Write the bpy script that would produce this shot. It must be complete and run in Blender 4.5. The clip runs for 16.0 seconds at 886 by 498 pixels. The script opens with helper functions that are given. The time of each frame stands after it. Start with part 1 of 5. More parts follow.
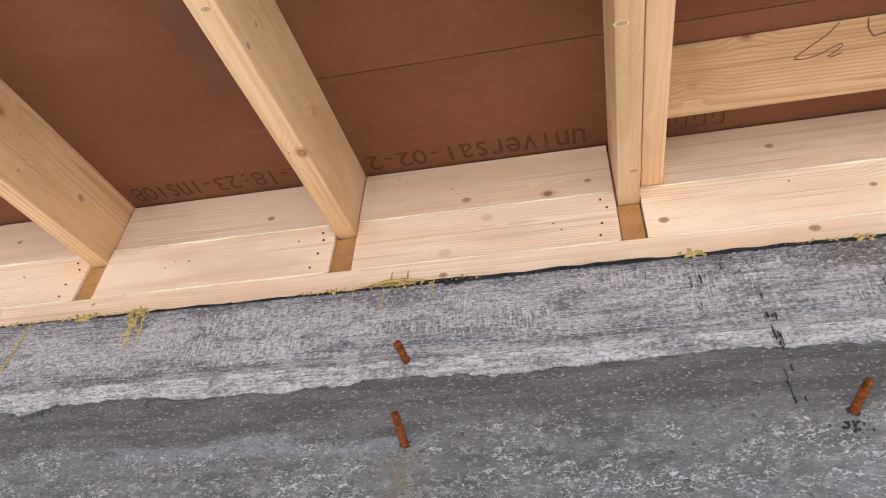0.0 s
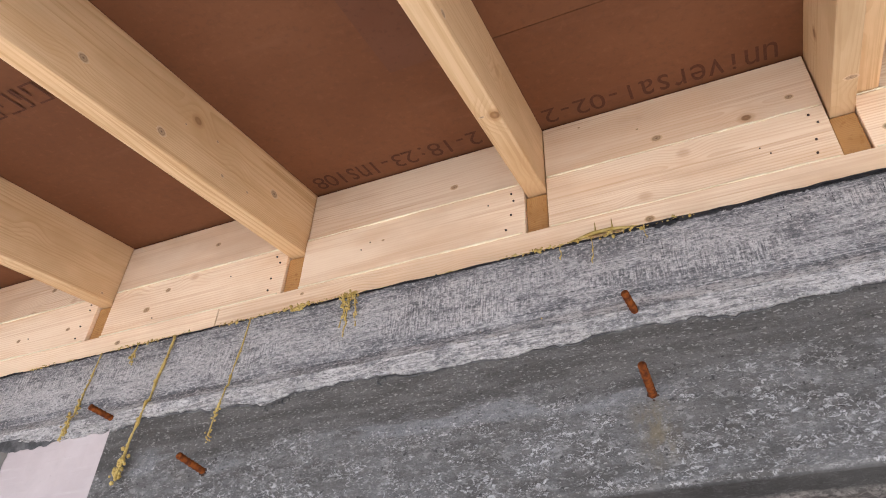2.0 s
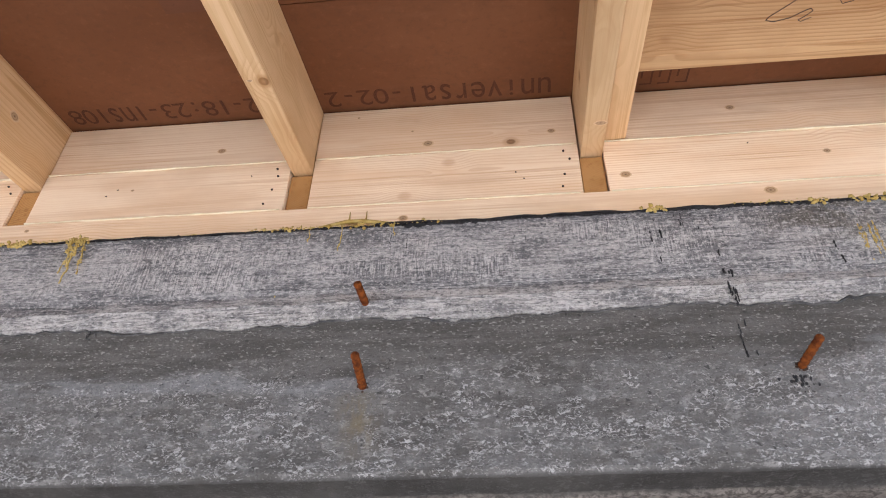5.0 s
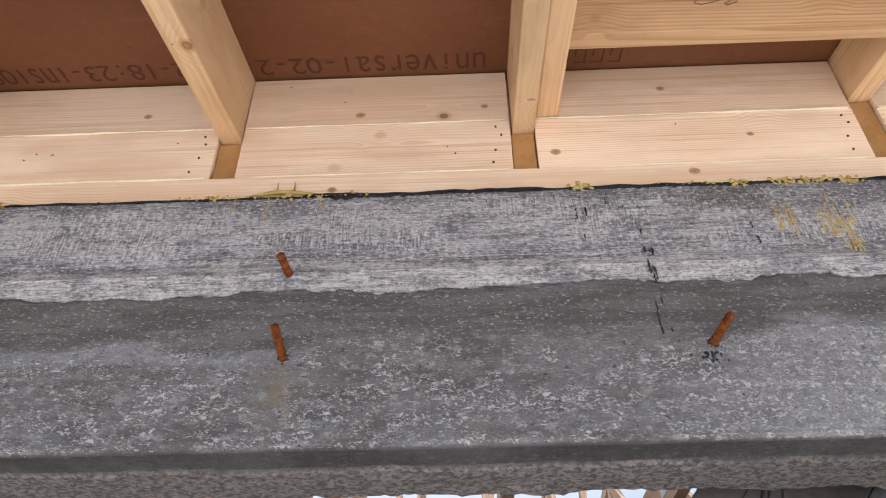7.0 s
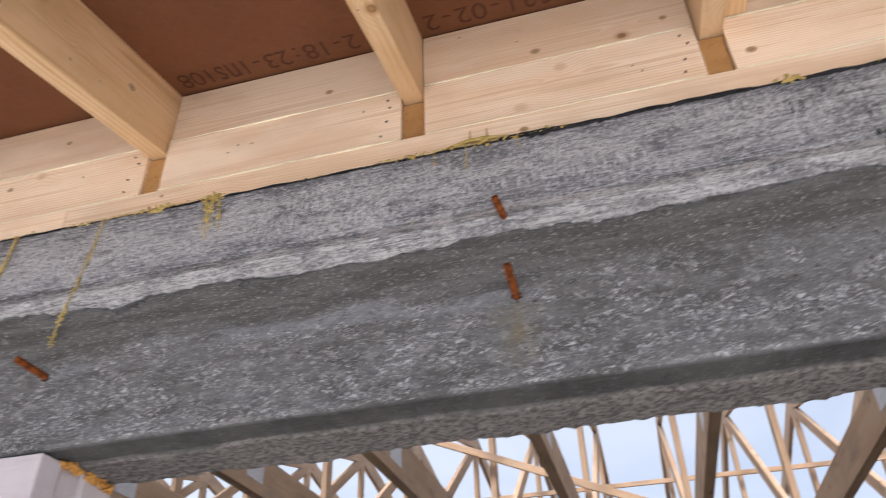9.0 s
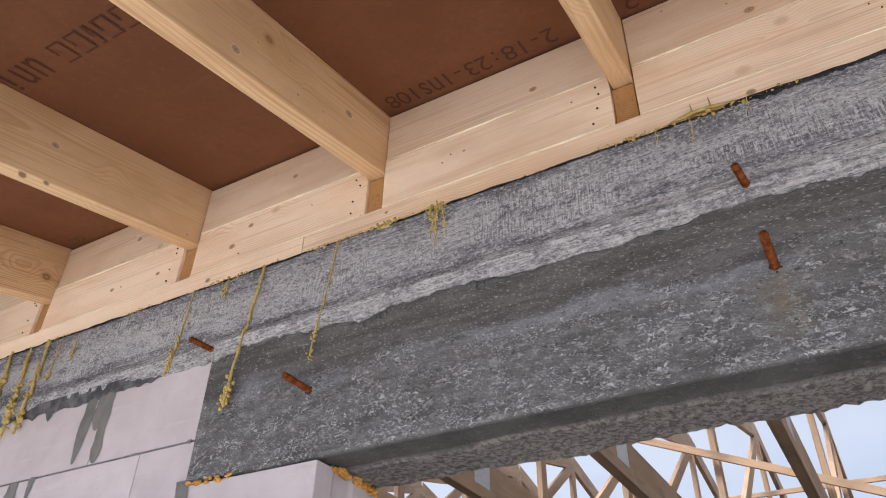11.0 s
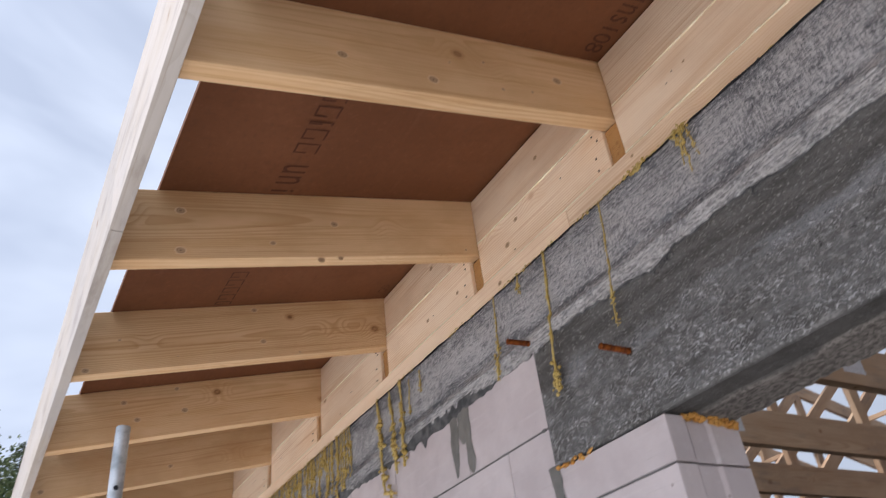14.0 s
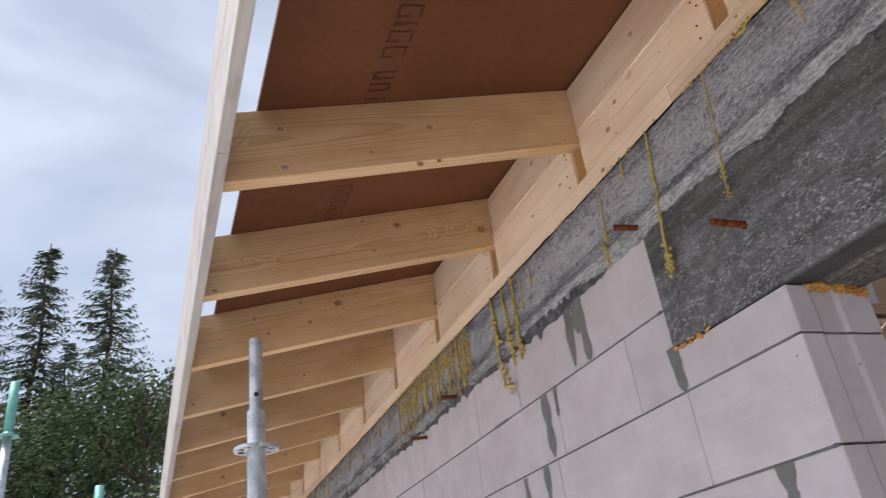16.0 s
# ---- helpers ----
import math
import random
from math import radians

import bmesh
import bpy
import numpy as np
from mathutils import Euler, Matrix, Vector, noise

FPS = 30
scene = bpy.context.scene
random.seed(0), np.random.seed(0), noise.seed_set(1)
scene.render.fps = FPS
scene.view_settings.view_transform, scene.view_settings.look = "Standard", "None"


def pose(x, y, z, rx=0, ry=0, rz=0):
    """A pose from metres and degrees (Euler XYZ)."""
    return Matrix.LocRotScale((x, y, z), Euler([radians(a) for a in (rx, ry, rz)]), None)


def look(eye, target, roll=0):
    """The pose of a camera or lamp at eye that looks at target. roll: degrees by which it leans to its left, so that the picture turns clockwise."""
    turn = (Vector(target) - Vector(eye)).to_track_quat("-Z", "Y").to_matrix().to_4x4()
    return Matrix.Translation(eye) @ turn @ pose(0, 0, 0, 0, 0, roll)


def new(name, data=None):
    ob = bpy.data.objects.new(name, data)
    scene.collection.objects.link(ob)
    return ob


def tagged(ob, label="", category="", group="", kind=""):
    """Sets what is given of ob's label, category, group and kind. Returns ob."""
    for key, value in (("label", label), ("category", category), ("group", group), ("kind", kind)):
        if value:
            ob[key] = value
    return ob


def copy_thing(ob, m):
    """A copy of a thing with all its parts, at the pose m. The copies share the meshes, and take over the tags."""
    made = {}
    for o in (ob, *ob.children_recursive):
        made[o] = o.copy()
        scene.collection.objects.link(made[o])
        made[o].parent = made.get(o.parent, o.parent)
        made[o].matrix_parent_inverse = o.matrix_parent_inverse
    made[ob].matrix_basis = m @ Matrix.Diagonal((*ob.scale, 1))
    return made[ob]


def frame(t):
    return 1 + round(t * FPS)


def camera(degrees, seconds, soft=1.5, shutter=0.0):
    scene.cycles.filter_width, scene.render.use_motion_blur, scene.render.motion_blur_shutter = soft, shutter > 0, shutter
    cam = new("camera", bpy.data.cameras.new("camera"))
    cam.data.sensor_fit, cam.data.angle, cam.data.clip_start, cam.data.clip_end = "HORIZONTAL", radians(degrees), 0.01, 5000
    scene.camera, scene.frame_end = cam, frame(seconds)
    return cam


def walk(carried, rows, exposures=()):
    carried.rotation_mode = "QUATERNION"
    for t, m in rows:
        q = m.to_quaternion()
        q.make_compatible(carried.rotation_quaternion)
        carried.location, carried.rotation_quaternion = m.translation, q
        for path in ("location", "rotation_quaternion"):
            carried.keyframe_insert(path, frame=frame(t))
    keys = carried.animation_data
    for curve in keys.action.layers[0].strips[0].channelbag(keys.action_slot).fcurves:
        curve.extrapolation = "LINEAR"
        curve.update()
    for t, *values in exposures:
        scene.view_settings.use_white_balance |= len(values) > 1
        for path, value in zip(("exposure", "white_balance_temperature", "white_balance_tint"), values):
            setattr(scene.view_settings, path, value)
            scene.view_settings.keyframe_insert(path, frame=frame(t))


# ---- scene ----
cam = camera(61.3, 16.0, 1.0, 0.4)
PATH = [
    (0, (0.524, -1.113, 1.669), (0.169, 0.305, 3.033), 3.3),
    (0.5, (0.512, -1.113, 1.67), (0.069, 0.295, 3.019), 3.2),
    (1, (0.461, -1.117, 1.669), (-0.089, 0.276, 2.994), 3.0),
    (1.5, (0.385, -1.135, 1.673), (-0.247, 0.253, 2.966), 2.9),
    (2, (0.349, -1.152, 1.676), (-0.312, 0.247, 2.943), 2.8),
    (2.5, (0.375, -1.129, 1.674), (-0.25, 0.291, 2.937), 3.3),
    (3, (0.4, -1.102, 1.67), (-0.068, 0.362, 2.95), 2.2),
    (3.5, (0.432, -1.106, 1.673), (0.081, 0.382, 2.962), 2.2),
    (4, (0.46, -1.094, 1.67), (0.215, 0.41, 2.965), 1.8),
    (4.2, (0.463, -1.093, 1.67), (0.245, 0.416, 2.964), 1.6),
    (6.3, (0.45, -1.091, 1.668), (0.306, 0.471, 2.908), 0.8),
    (6.5, (0.464, -1.093, 1.668), (0.343, 0.474, 2.905), 0.5),
    (7, (0.505, -1.084, 1.668), (0.45, 0.494, 2.895), -0.5),
    (7.5, (0.529, -1.079, 1.67), (0.489, 0.511, 2.882), -1.2),
    (8, (0.506, -1.087, 1.666), (0.423, 0.524, 2.847), -2.1),
    (8.5, (0.441, -1.097, 1.662), (0.208, 0.524, 2.81), -2.1),
    (9, (0.348, -1.079, 1.638), (-0.05, 0.511, 2.784), -1.9),
    (9.5, (0.274, -1.081, 1.61), (-0.334, 0.471, 2.715), -0.8),
    (10, (0.244, -1.089, 1.613), (-0.489, 0.404, 2.724), -0.1),
    (12.3, (0.243, -1.108, 1.628), (-0.640, 0.188, 2.871), 1.1),
    (12.5, (0.245, -1.117, 1.631), (-0.661, 0.156, 2.88), 0.6),
    (13, (0.275, -1.14, 1.645), (-0.747, 0.03, 2.904), -2.4),
    (13.5, (0.301, -1.121, 1.65), (-0.923, -0.088, 2.848), -6.0),
    (14, (0.296, -1.107, 1.64), (-1.094, -0.179, 2.739), -7.7),
    (14.5, (0.285, -1.095, 1.627), (-1.194, -0.213, 2.645), -8.1),
    (15, (0.275, -1.092, 1.628), (-1.242, -0.225, 2.601), -8.1),
    (15.5, (0.277, -1.086, 1.627), (-1.28, -0.265, 2.576), -8.1),
    (16, (0.287, -1.092, 1.621), (-1.346, -0.39, 2.538), -7.8),
]
walk(cam, [(t, look(eye, target, roll)) for t, eye, target, roll in PATH], exposures=[(0.0, 1.03, 6450, 17), (2.0, 0.92, 6450, 17), (4.2, 0.90, 6450, 17), (8.0, 0.84, 6450, 17), (9.0, 0.76, 6450, 17), (9.6, 0.60, 6450, 17), (12.5, 0.62, 6450, 17), (13.5, 0.38, 6450, 17), (14.5, 0.16, 6450, 17), (16.0, 0.09, 6450, 17)])

# ---- world, sun, exposure ----
world = bpy.data.worlds.new("overcast_sky")
scene.world = world
world.use_nodes = True
wn, wl = world.node_tree.nodes, world.node_tree.links
wn.clear()
w_out = wn.new("ShaderNodeOutputWorld")
sky = wn.new("ShaderNodeTexSky")
sky.sky_type = "NISHITA"
sky.sun_disc = False
SUN_EL, SUN_ROT = radians(60), radians(172)
sky.sun_elevation, sky.sun_rotation = SUN_EL, SUN_ROT
bg_sky = wn.new("ShaderNodeBackground")
bg_sky.inputs["Strength"].default_value = 0.10
wl.new(sky.outputs[0], bg_sky.inputs["Color"])
bg_cloud = wn.new("ShaderNodeBackground")
bg_cloud.inputs["Color"].default_value = (0.735, 0.853, 1.0, 1)
w_co = wn.new("ShaderNodeTexCoord")
w_map = wn.new("ShaderNodeMapping")
w_map.inputs["Scale"].default_value = (1.0, 1.0, 2.4)
w_map.inputs["Location"].default_value = (0.0, 0.35, 0.2)
wl.new(w_co.outputs["Generated"], w_map.inputs["Vector"])
w_noise = wn.new("ShaderNodeTexNoise")
w_noise.inputs["Scale"].default_value = 2.6
w_noise.inputs["Detail"].default_value = 4
w_noise.inputs["Roughness"].default_value = 0.52
w_noise.inputs["Distortion"].default_value = 0.4
wl.new(w_map.outputs[0], w_noise.inputs["Vector"])
w_ramp = wn.new("ShaderNodeValToRGB")
w_ramp.color_ramp.elements[0].position, w_ramp.color_ramp.elements[0].color = 0.34, (0.62, 0.62, 0.62, 1)
w_ramp.color_ramp.elements[1].position, w_ramp.color_ramp.elements[1].color = 0.62, (1, 1, 1, 1)
wl.new(w_noise.outputs["Fac"], w_ramp.inputs["Fac"])
# the cloud cover is brighter towards the sun's side
w_sep = wn.new("ShaderNodeSeparateXYZ")
wl.new(w_co.outputs["Generated"], w_sep.inputs[0])
w_side = wn.new("ShaderNodeMapRange")
for key, value in (("From Min", -0.4), ("From Max", 0.9), ("To Min", 1.05), ("To Max", 0.60)):
    w_side.inputs[key].default_value = value
wl.new(w_sep.outputs["Y"], w_side.inputs["Value"])
wl.new(w_side.outputs["Result"], bg_cloud.inputs["Strength"])
w_mix = wn.new("ShaderNodeMixShader")
wl.new(w_ramp.outputs[0], w_mix.inputs["Fac"])
wl.new(bg_sky.outputs[0], w_mix.inputs[1])
wl.new(bg_cloud.outputs[0], w_mix.inputs[2])
wl.new(w_mix.outputs[0], w_out.inputs["Surface"])

sun = new("sun", bpy.data.lights.new("sun", "SUN"))
sun.data.energy, sun.data.angle, sun.data.color = 5.0, radians(20), (1.0, 0.97, 0.94)
sun.matrix_world = look((-0.8, -5.4, 11.0), (0, 0, 1.5))


# ---- materials ----
class Nodes:
    """A short way to write node trees."""

    def __init__(self, name, roughness=0.7, metallic=0.0):
        self.mat = bpy.data.materials.new(name)
        self.mat.use_nodes = True
        self.n, self.l = self.mat.node_tree.nodes, self.mat.node_tree.links
        self.bsdf = self.n["Principled BSDF"]
        self.bsdf.inputs["Roughness"].default_value = roughness
        self.bsdf.inputs["Metallic"].default_value = metallic
        self.bsdf.inputs["Specular IOR Level"].default_value = 0.18 if roughness > 0.6 and not metallic else 0.5

    def put(self, socket, value):
        if isinstance(value, bpy.types.NodeSocket):
            self.l.new(value, socket)
        elif isinstance(value, (tuple, list)) and socket.type == "RGBA" and len(value) == 3:
            socket.default_value = (*value, 1)
        else:
            socket.default_value = value

    def coords(self, scale=(1, 1, 1), vary=0.0, world_space=False):
        if world_space:
            src = self.n.new("ShaderNodeNewGeometry").outputs["Position"]
        else:
            src = self.n.new("ShaderNodeTexCoord").outputs["Object"]
        m = self.n.new("ShaderNodeMapping")
        self.put(m.inputs["Scale"], scale)
        self.l.new(src, m.inputs["Vector"])
        if vary:
            info = self.n.new("ShaderNodeObjectInfo")
            mul = self.n.new("ShaderNodeVectorMath")
            mul.operation = "MULTIPLY"
            self.l.new(info.outputs["Random"], mul.inputs[0])
            mul.inputs[1].default_value = (vary, vary * 1.7, vary * 2.3)
            self.l.new(mul.outputs[0], m.inputs["Location"])
        return m.outputs[0]

    def noise(self, vec, scale, detail=4, rough=0.55, distort=0.0):
        t = self.n.new("ShaderNodeTexNoise")
        self.put(t.inputs["Vector"], vec)
        self.put(t.inputs["Scale"], scale)
        self.put(t.inputs["Detail"], detail)
        self.put(t.inputs["Roughness"], rough)
        self.put(t.inputs["Distortion"], distort)
        return t.outputs["Fac"]

    def voronoi(self, vec, scale, feature="F1", rand=1.0):
        t = self.n.new("ShaderNodeTexVoronoi")
        t.feature = feature
        self.put(t.inputs["Vector"], vec)
        self.put(t.inputs["Scale"], scale)
        self.put(t.inputs["Randomness"], rand)
        return t.outputs["Distance"]

    def ramp(self, fac, *stops):
        r = self.n.new("ShaderNodeValToRGB")
        e = r.color_ramp.elements
        while len(e) < len(stops):
            e.new(0.5)
        for el, (p, c) in zip(e, stops):
            el.position = p
            el.color = (c, c, c, 1) if isinstance(c, (int, float)) else (*c, 1)
        self.l.new(fac, r.inputs["Fac"])
        return r.outputs["Color"]

    def mix(self, fac, a, b, mode="MIX"):
        m = self.n.new("ShaderNodeMix")
        m.data_type, m.blend_type = "RGBA", mode
        self.put(m.inputs["Factor"], fac)
        self.put(m.inputs[6], a)
        self.put(m.inputs[7], b)
        return m.outputs[2]

    def math(self, op, a, b=0.0, c=None):
        m = self.n.new("ShaderNodeMath")
        m.operation = op
        self.put(m.inputs[0], a)
        self.put(m.inputs[1], b)
        if c is not None:
            self.put(m.inputs[2], c)
        return m.outputs[0]

    def band(self, value, lo, hi):
        """0 below lo, 1 above hi."""
        m = self.n.new("ShaderNodeMapRange")
        m.interpolation_type = "SMOOTHSTEP"
        self.put(m.inputs["Value"], value)
        self.put(m.inputs["From Min"], lo)
        self.put(m.inputs["From Max"], hi)
        return m.outputs["Result"]

    def axis(self, vec, i):
        s = self.n.new("ShaderNodeSeparateXYZ")
        self.l.new(vec, s.inputs[0])
        return s.outputs[i]

    def random(self):
        return self.n.new("ShaderNodeObjectInfo").outputs["Random"]

    def colour(self, value):
        self.put(self.bsdf.inputs["Base Color"], value)

    def rough(self, value):
        self.put(self.bsdf.inputs["Roughness"], value)

    def bump(self, height, strength=0.4, distance=0.002, before=None):
        b = self.n.new("ShaderNodeBump")
        b.inputs["Strength"].default_value = strength
        b.inputs["Distance"].default_value = distance
        self.l.new(height, b.inputs["Height"])
        if before is not None:
            self.l.new(before, b.inputs["Normal"])
        self.l.new(b.outputs[0], self.bsdf.inputs["Normal"])
        return b.outputs[0]


def pine(name, pale, dark, knot=(0.20, 0.09, 0.035), wear=0.0, ring=215.0):
    """Planed softwood, its grain along the local x axis, with growth rings, knots and fine fibres."""
    m = Nodes(name, 0.62)
    # knots
    kc = m.coords((5.2, 6.4, 6.4), 7.0)
    kd = m.voronoi(kc, 1.0)
    kd_soft = m.band(kd, 0.36, 0.06)
    # rings round a pith that wanders along the length
    warp = m.noise(m.coords((0.7, 5, 5), 7.0), 1.0, 2, 0.4)
    yy = m.math("ADD", m.axis(m.coords((1, 1, 1)), 1), m.math("MULTIPLY_ADD", m.random(), 0.07, -0.02))
    zz = m.math("ADD", m.axis(m.coords((1, 1, 1)), 2), m.math("MULTIPLY_ADD", m.random(), -0.16, -0.02))
    rad = m.math("SQRT", m.math("ADD", m.math("MULTIPLY", yy, yy), m.math("MULTIPLY", zz, zz)))
    rad = m.math("ADD", rad, m.math("MULTIPLY", warp, 0.060))
    rad = m.math("ADD", rad, m.math("MULTIPLY", kd_soft, 0.012))
    saw = m.math("FRACT", m.math("MULTIPLY", rad, ring))
    late = m.math("MULTIPLY", m.band(saw, 0.35, 0.92), m.band(saw, 1.0, 0.93))
    fade = m.band(m.noise(m.coords((0.9, 6, 6), 3.0), 1.0, 3), 0.36, 0.66)
    late = m.math("MULTIPLY", late, m.math("MULTIPLY_ADD", fade, 0.50, 0.12))
    fibre = m.noise(m.coords((14, 420, 420), 5.0), 1.0, 3, 0.6)
    tone = m.noise(m.coords((2.2, 12, 12), 9.0), 1.0, 4, 0.6)
    col = m.mix(late, pale, dark)
    col = m.mix(m.math("MULTIPLY", m.band(fibre, 0.45, 0.75), 0.16), col, dark)
    col = m.mix(m.math("MULTIPLY", m.band(tone, 0.43, 0.70), 0.40), col, (dark[0] * 1.05, dark[1] * 0.98, dark[2] * 0.85))
    col = m.mix(m.math("MULTIPLY", m.band(kd, 0.125, 0.075), 0.45), col, (dark[0] * 0.75, dark[1] * 0.62, dark[2] * 0.5))
    col = m.mix(m.math("MULTIPLY", m.math("MULTIPLY", m.band(kd, 0.075, 0.055), m.math("MULTIPLY_ADD", m.band(kd, 0.015, 0.05), 0.5, 0.45)), 0.85), col, knot)
    line = m.noise(m.coords((1.1, 105, 105), 8.0), 1.0, 4, 0.6)
    col = m.mix(m.math("MULTIPLY", m.math("MULTIPLY", m.band(line, 0.56, 0.63), m.math("MULTIPLY_ADD", fade, 0.6, 0.35)), 0.55), col, (dark[0] * 0.88, dark[1] * 0.80, dark[2] * 0.72))
    grey = m.noise(m.coords((2.6, 5, 5), 6.0), 1.0, 4, 0.6)
    col = m.mix(m.math("MULTIPLY", m.band(grey, 0.46, 0.64), 0.36), col, (dark[0] * 0.95, dark[1] * 1.02, dark[2] * 1.15))
    if wear:
        stain = m.noise(m.coords((3, 14, 14), 4.0), 1.0, 6, 0.65)
        col = m.mix(m.math("MULTIPLY", m.band(stain, 0.5, 0.68), wear), col, (0.16, 0.13, 0.11))
    tint = m.math("MULTIPLY_ADD", m.random(), 0.22, 0.86)
    comb = m.n.new("ShaderNodeCombineColor")
    for s in comb.inputs:
        m.l.new(tint, s)
    col = m.mix(1.0, col, comb.outputs[0], "MULTIPLY")
    m.colour(col)
    m.rough(m.math("MULTIPLY_ADD", late, -0.12, 0.66))
    m.bump(m.math("ADD", m.math("MULTIPLY", fibre, 0.6), late), 0.25, 0.0006)
    return m.mat


def hardboard():
    m = Nodes("brown_fibreboard", 0.75)
    c = m.coords((1, 1, 1), 3.0)
    cloud = m.noise(c, 3.0, 5, 0.6)
    fleck = m.noise(m.coords((60, 60, 60), 3.0), 1.0, 5, 0.7)
    col = m.mix(m.band(cloud, 0.3, 0.7), (0.144, 0.056, 0.0250), (0.180, 0.074, 0.0340))
    col = m.mix(m.math("MULTIPLY", m.band(fleck, 0.52, 0.64), 0.33), col, (0.115, 0.047, 0.025))
    col = m.mix(m.math("MULTIPLY", m.band(fleck, 0.44, 0.34), 0.14), col, (0.28, 0.13, 0.070))
    scuff = m.noise(m.coords((2.5, 18, 18), 3.0), 1.0, 6, 0.6)
    col = m.mix(m.math("MULTIPLY", m.band(scuff, 0.6, 0.72), 0.12), col, (0.27, 0.14, 0.085))
    m.colour(col)
    m.bump(fleck, 0.25, 0.0006)
    return m.mat


def concrete(name, upper):
    """upper: the trowelled band; else the cast beam with pale laitance spots."""
    m = Nodes(name, 0.88)
    c = m.coords((1, 1, 1))
    z = m.axis(c, 2)
    wob = m.noise(m.coords((7, 7, 3)), 1.0, 4, 0.6)
    zw = m.math("ADD", z, m.math("MULTIPLY_ADD", wob, 0.07, -0.035))
    fine = m.noise(c, 260.0, 4, 0.7)
    mid = m.noise(m.coords((9, 9, 26)), 1.0, 7, 0.68)
    patch = m.noise(m.coords((3.5, 3.5, 11)), 1.0, 5, 0.6)
    if upper:
        x = m.axis(c, 0)
        long = m.noise(m.coords((1.7, 1.7, 3)), 1.0, 4, 0.55)
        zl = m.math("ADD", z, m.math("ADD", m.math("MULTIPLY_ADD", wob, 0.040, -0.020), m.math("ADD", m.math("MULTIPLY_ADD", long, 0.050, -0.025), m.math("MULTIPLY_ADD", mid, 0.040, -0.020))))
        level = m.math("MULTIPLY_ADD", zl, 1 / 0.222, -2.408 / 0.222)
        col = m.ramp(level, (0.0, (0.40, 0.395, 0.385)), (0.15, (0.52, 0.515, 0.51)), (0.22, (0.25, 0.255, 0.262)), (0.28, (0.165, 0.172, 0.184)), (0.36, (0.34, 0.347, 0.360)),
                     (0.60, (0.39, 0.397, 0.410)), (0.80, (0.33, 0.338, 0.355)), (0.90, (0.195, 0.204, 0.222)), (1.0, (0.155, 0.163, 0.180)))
        streak_h = m.noise(m.coords((15, 0, 380)), 1.0, 6, 0.78, 0.25)
        streak_w = m.noise(m.coords((4.5, 0, 120)), 1.0, 5, 0.65, 0.2)
        streak_v = m.noise(m.coords((300, 0, 26)), 1.0, 4, 0.72, 0.1)
        grit = m.noise(m.coords((115, 0, 190)), 1.0, 5, 0.75, 0.4)
        grain = m.noise(m.coords((95, 95, 125)), 1.0, 6, 0.75, 0.3)
        rub = m.math("MULTIPLY_ADD", grain, 0.36, -0.18)
        streak_h = m.math("ADD", streak_h, m.math("MULTIPLY", rub, 0.9))
        streak_w = m.math("ADD", streak_w, rub)
        streak_v = m.math("ADD", streak_v, m.math("MULTIPLY", rub, 0.9))
        # long drawn streaks of the trowel
        col = m.mix(m.math("MULTIPLY", m.band(streak_w, 0.53, 0.60), 0.50), col, (0.50, 0.505, 0.515))
        col = m.mix(m.math("MULTIPLY", m.band(streak_w, 0.46, 0.39), 0.60), col, (0.115, 0.120, 0.130))
        col = m.mix(m.math("MULTIPLY", m.band(streak_h, 0.52, 0.56), 0.55), col, (0.54, 0.545, 0.555))
        col = m.mix(m.math("MULTIPLY", m.band(streak_h, 0.455, 0.41), 0.65), col, (0.105, 0.110, 0.120))
        # cloudy light and dark patches
        cloud = m.noise(m.coords((7, 0, 16)), 1.0, 5, 0.62, 0.5)
        col = m.mix(m.math("MULTIPLY", m.band(cloud, 0.50, 0.38), 0.62), col, (0.120, 0.126, 0.138))
        col = m.mix(m.math("MULTIPLY", m.band(cloud, 0.54, 0.66), 0.50), col, (0.50, 0.505, 0.515))
        # darker in cloudy patches towards the beam's left end
        left_dark = m.math("MULTIPLY", m.band(x, -1.25, -2.0), m.math("MULTIPLY_ADD", m.band(cloud, 0.60, 0.42), 0.5, 0.25))
        col = m.mix(left_dark, col, (0.085, 0.092, 0.104))
        sweep = m.math("MULTIPLY", m.band(x, -0.35, -0.85), m.math("MULTIPLY", m.band(zl, 2.475, 2.495), m.band(zl, 2.580, 2.555)))
        col = m.mix(m.math("MULTIPLY", sweep, 0.45), col, (0.50, 0.505, 0.515))
        # upright comb scratches, in patches
        where_v = m.band(m.noise(m.coords((3.2, 0, 9)), 1.0, 5, 0.65), 0.45, 0.55)
        where_v = m.math("MULTIPLY", where_v, m.math("MULTIPLY", m.band(zw, 2.475, 2.500), m.band(zw, 2.615, 2.590)))
        col = m.mix(m.math("MULTIPLY", m.math("MULTIPLY", m.band(streak_v, 0.520, 0.555), where_v), 0.72), col, (0.58, 0.585, 0.595))
        col = m.mix(m.math("MULTIPLY", m.math("MULTIPLY", m.band(streak_v, 0.475, 0.44), where_v), 0.60), col, (0.14, 0.146, 0.158))
        # crust on the lip
        lip_z = m.band(z, 2.452, 2.438)
        crust = m.noise(m.coords((26, 26, 130)), 1.0, 6, 0.7, 0.4)
        col = m.mix(m.math("MULTIPLY", m.math("MULTIPLY", lip_z, m.band(crust, 0.50, 0.42)), 0.65), col, (0.20, 0.20, 0.205))
        col = m.mix(m.math("MULTIPLY", m.math("MULTIPLY", lip_z, m.band(crust, 0.55, 0.62)), 0.55), col, (0.58, 0.575, 0.565))
        blot = m.noise(m.coords((11, 11, 22)), 1.0, 5, 0.6)
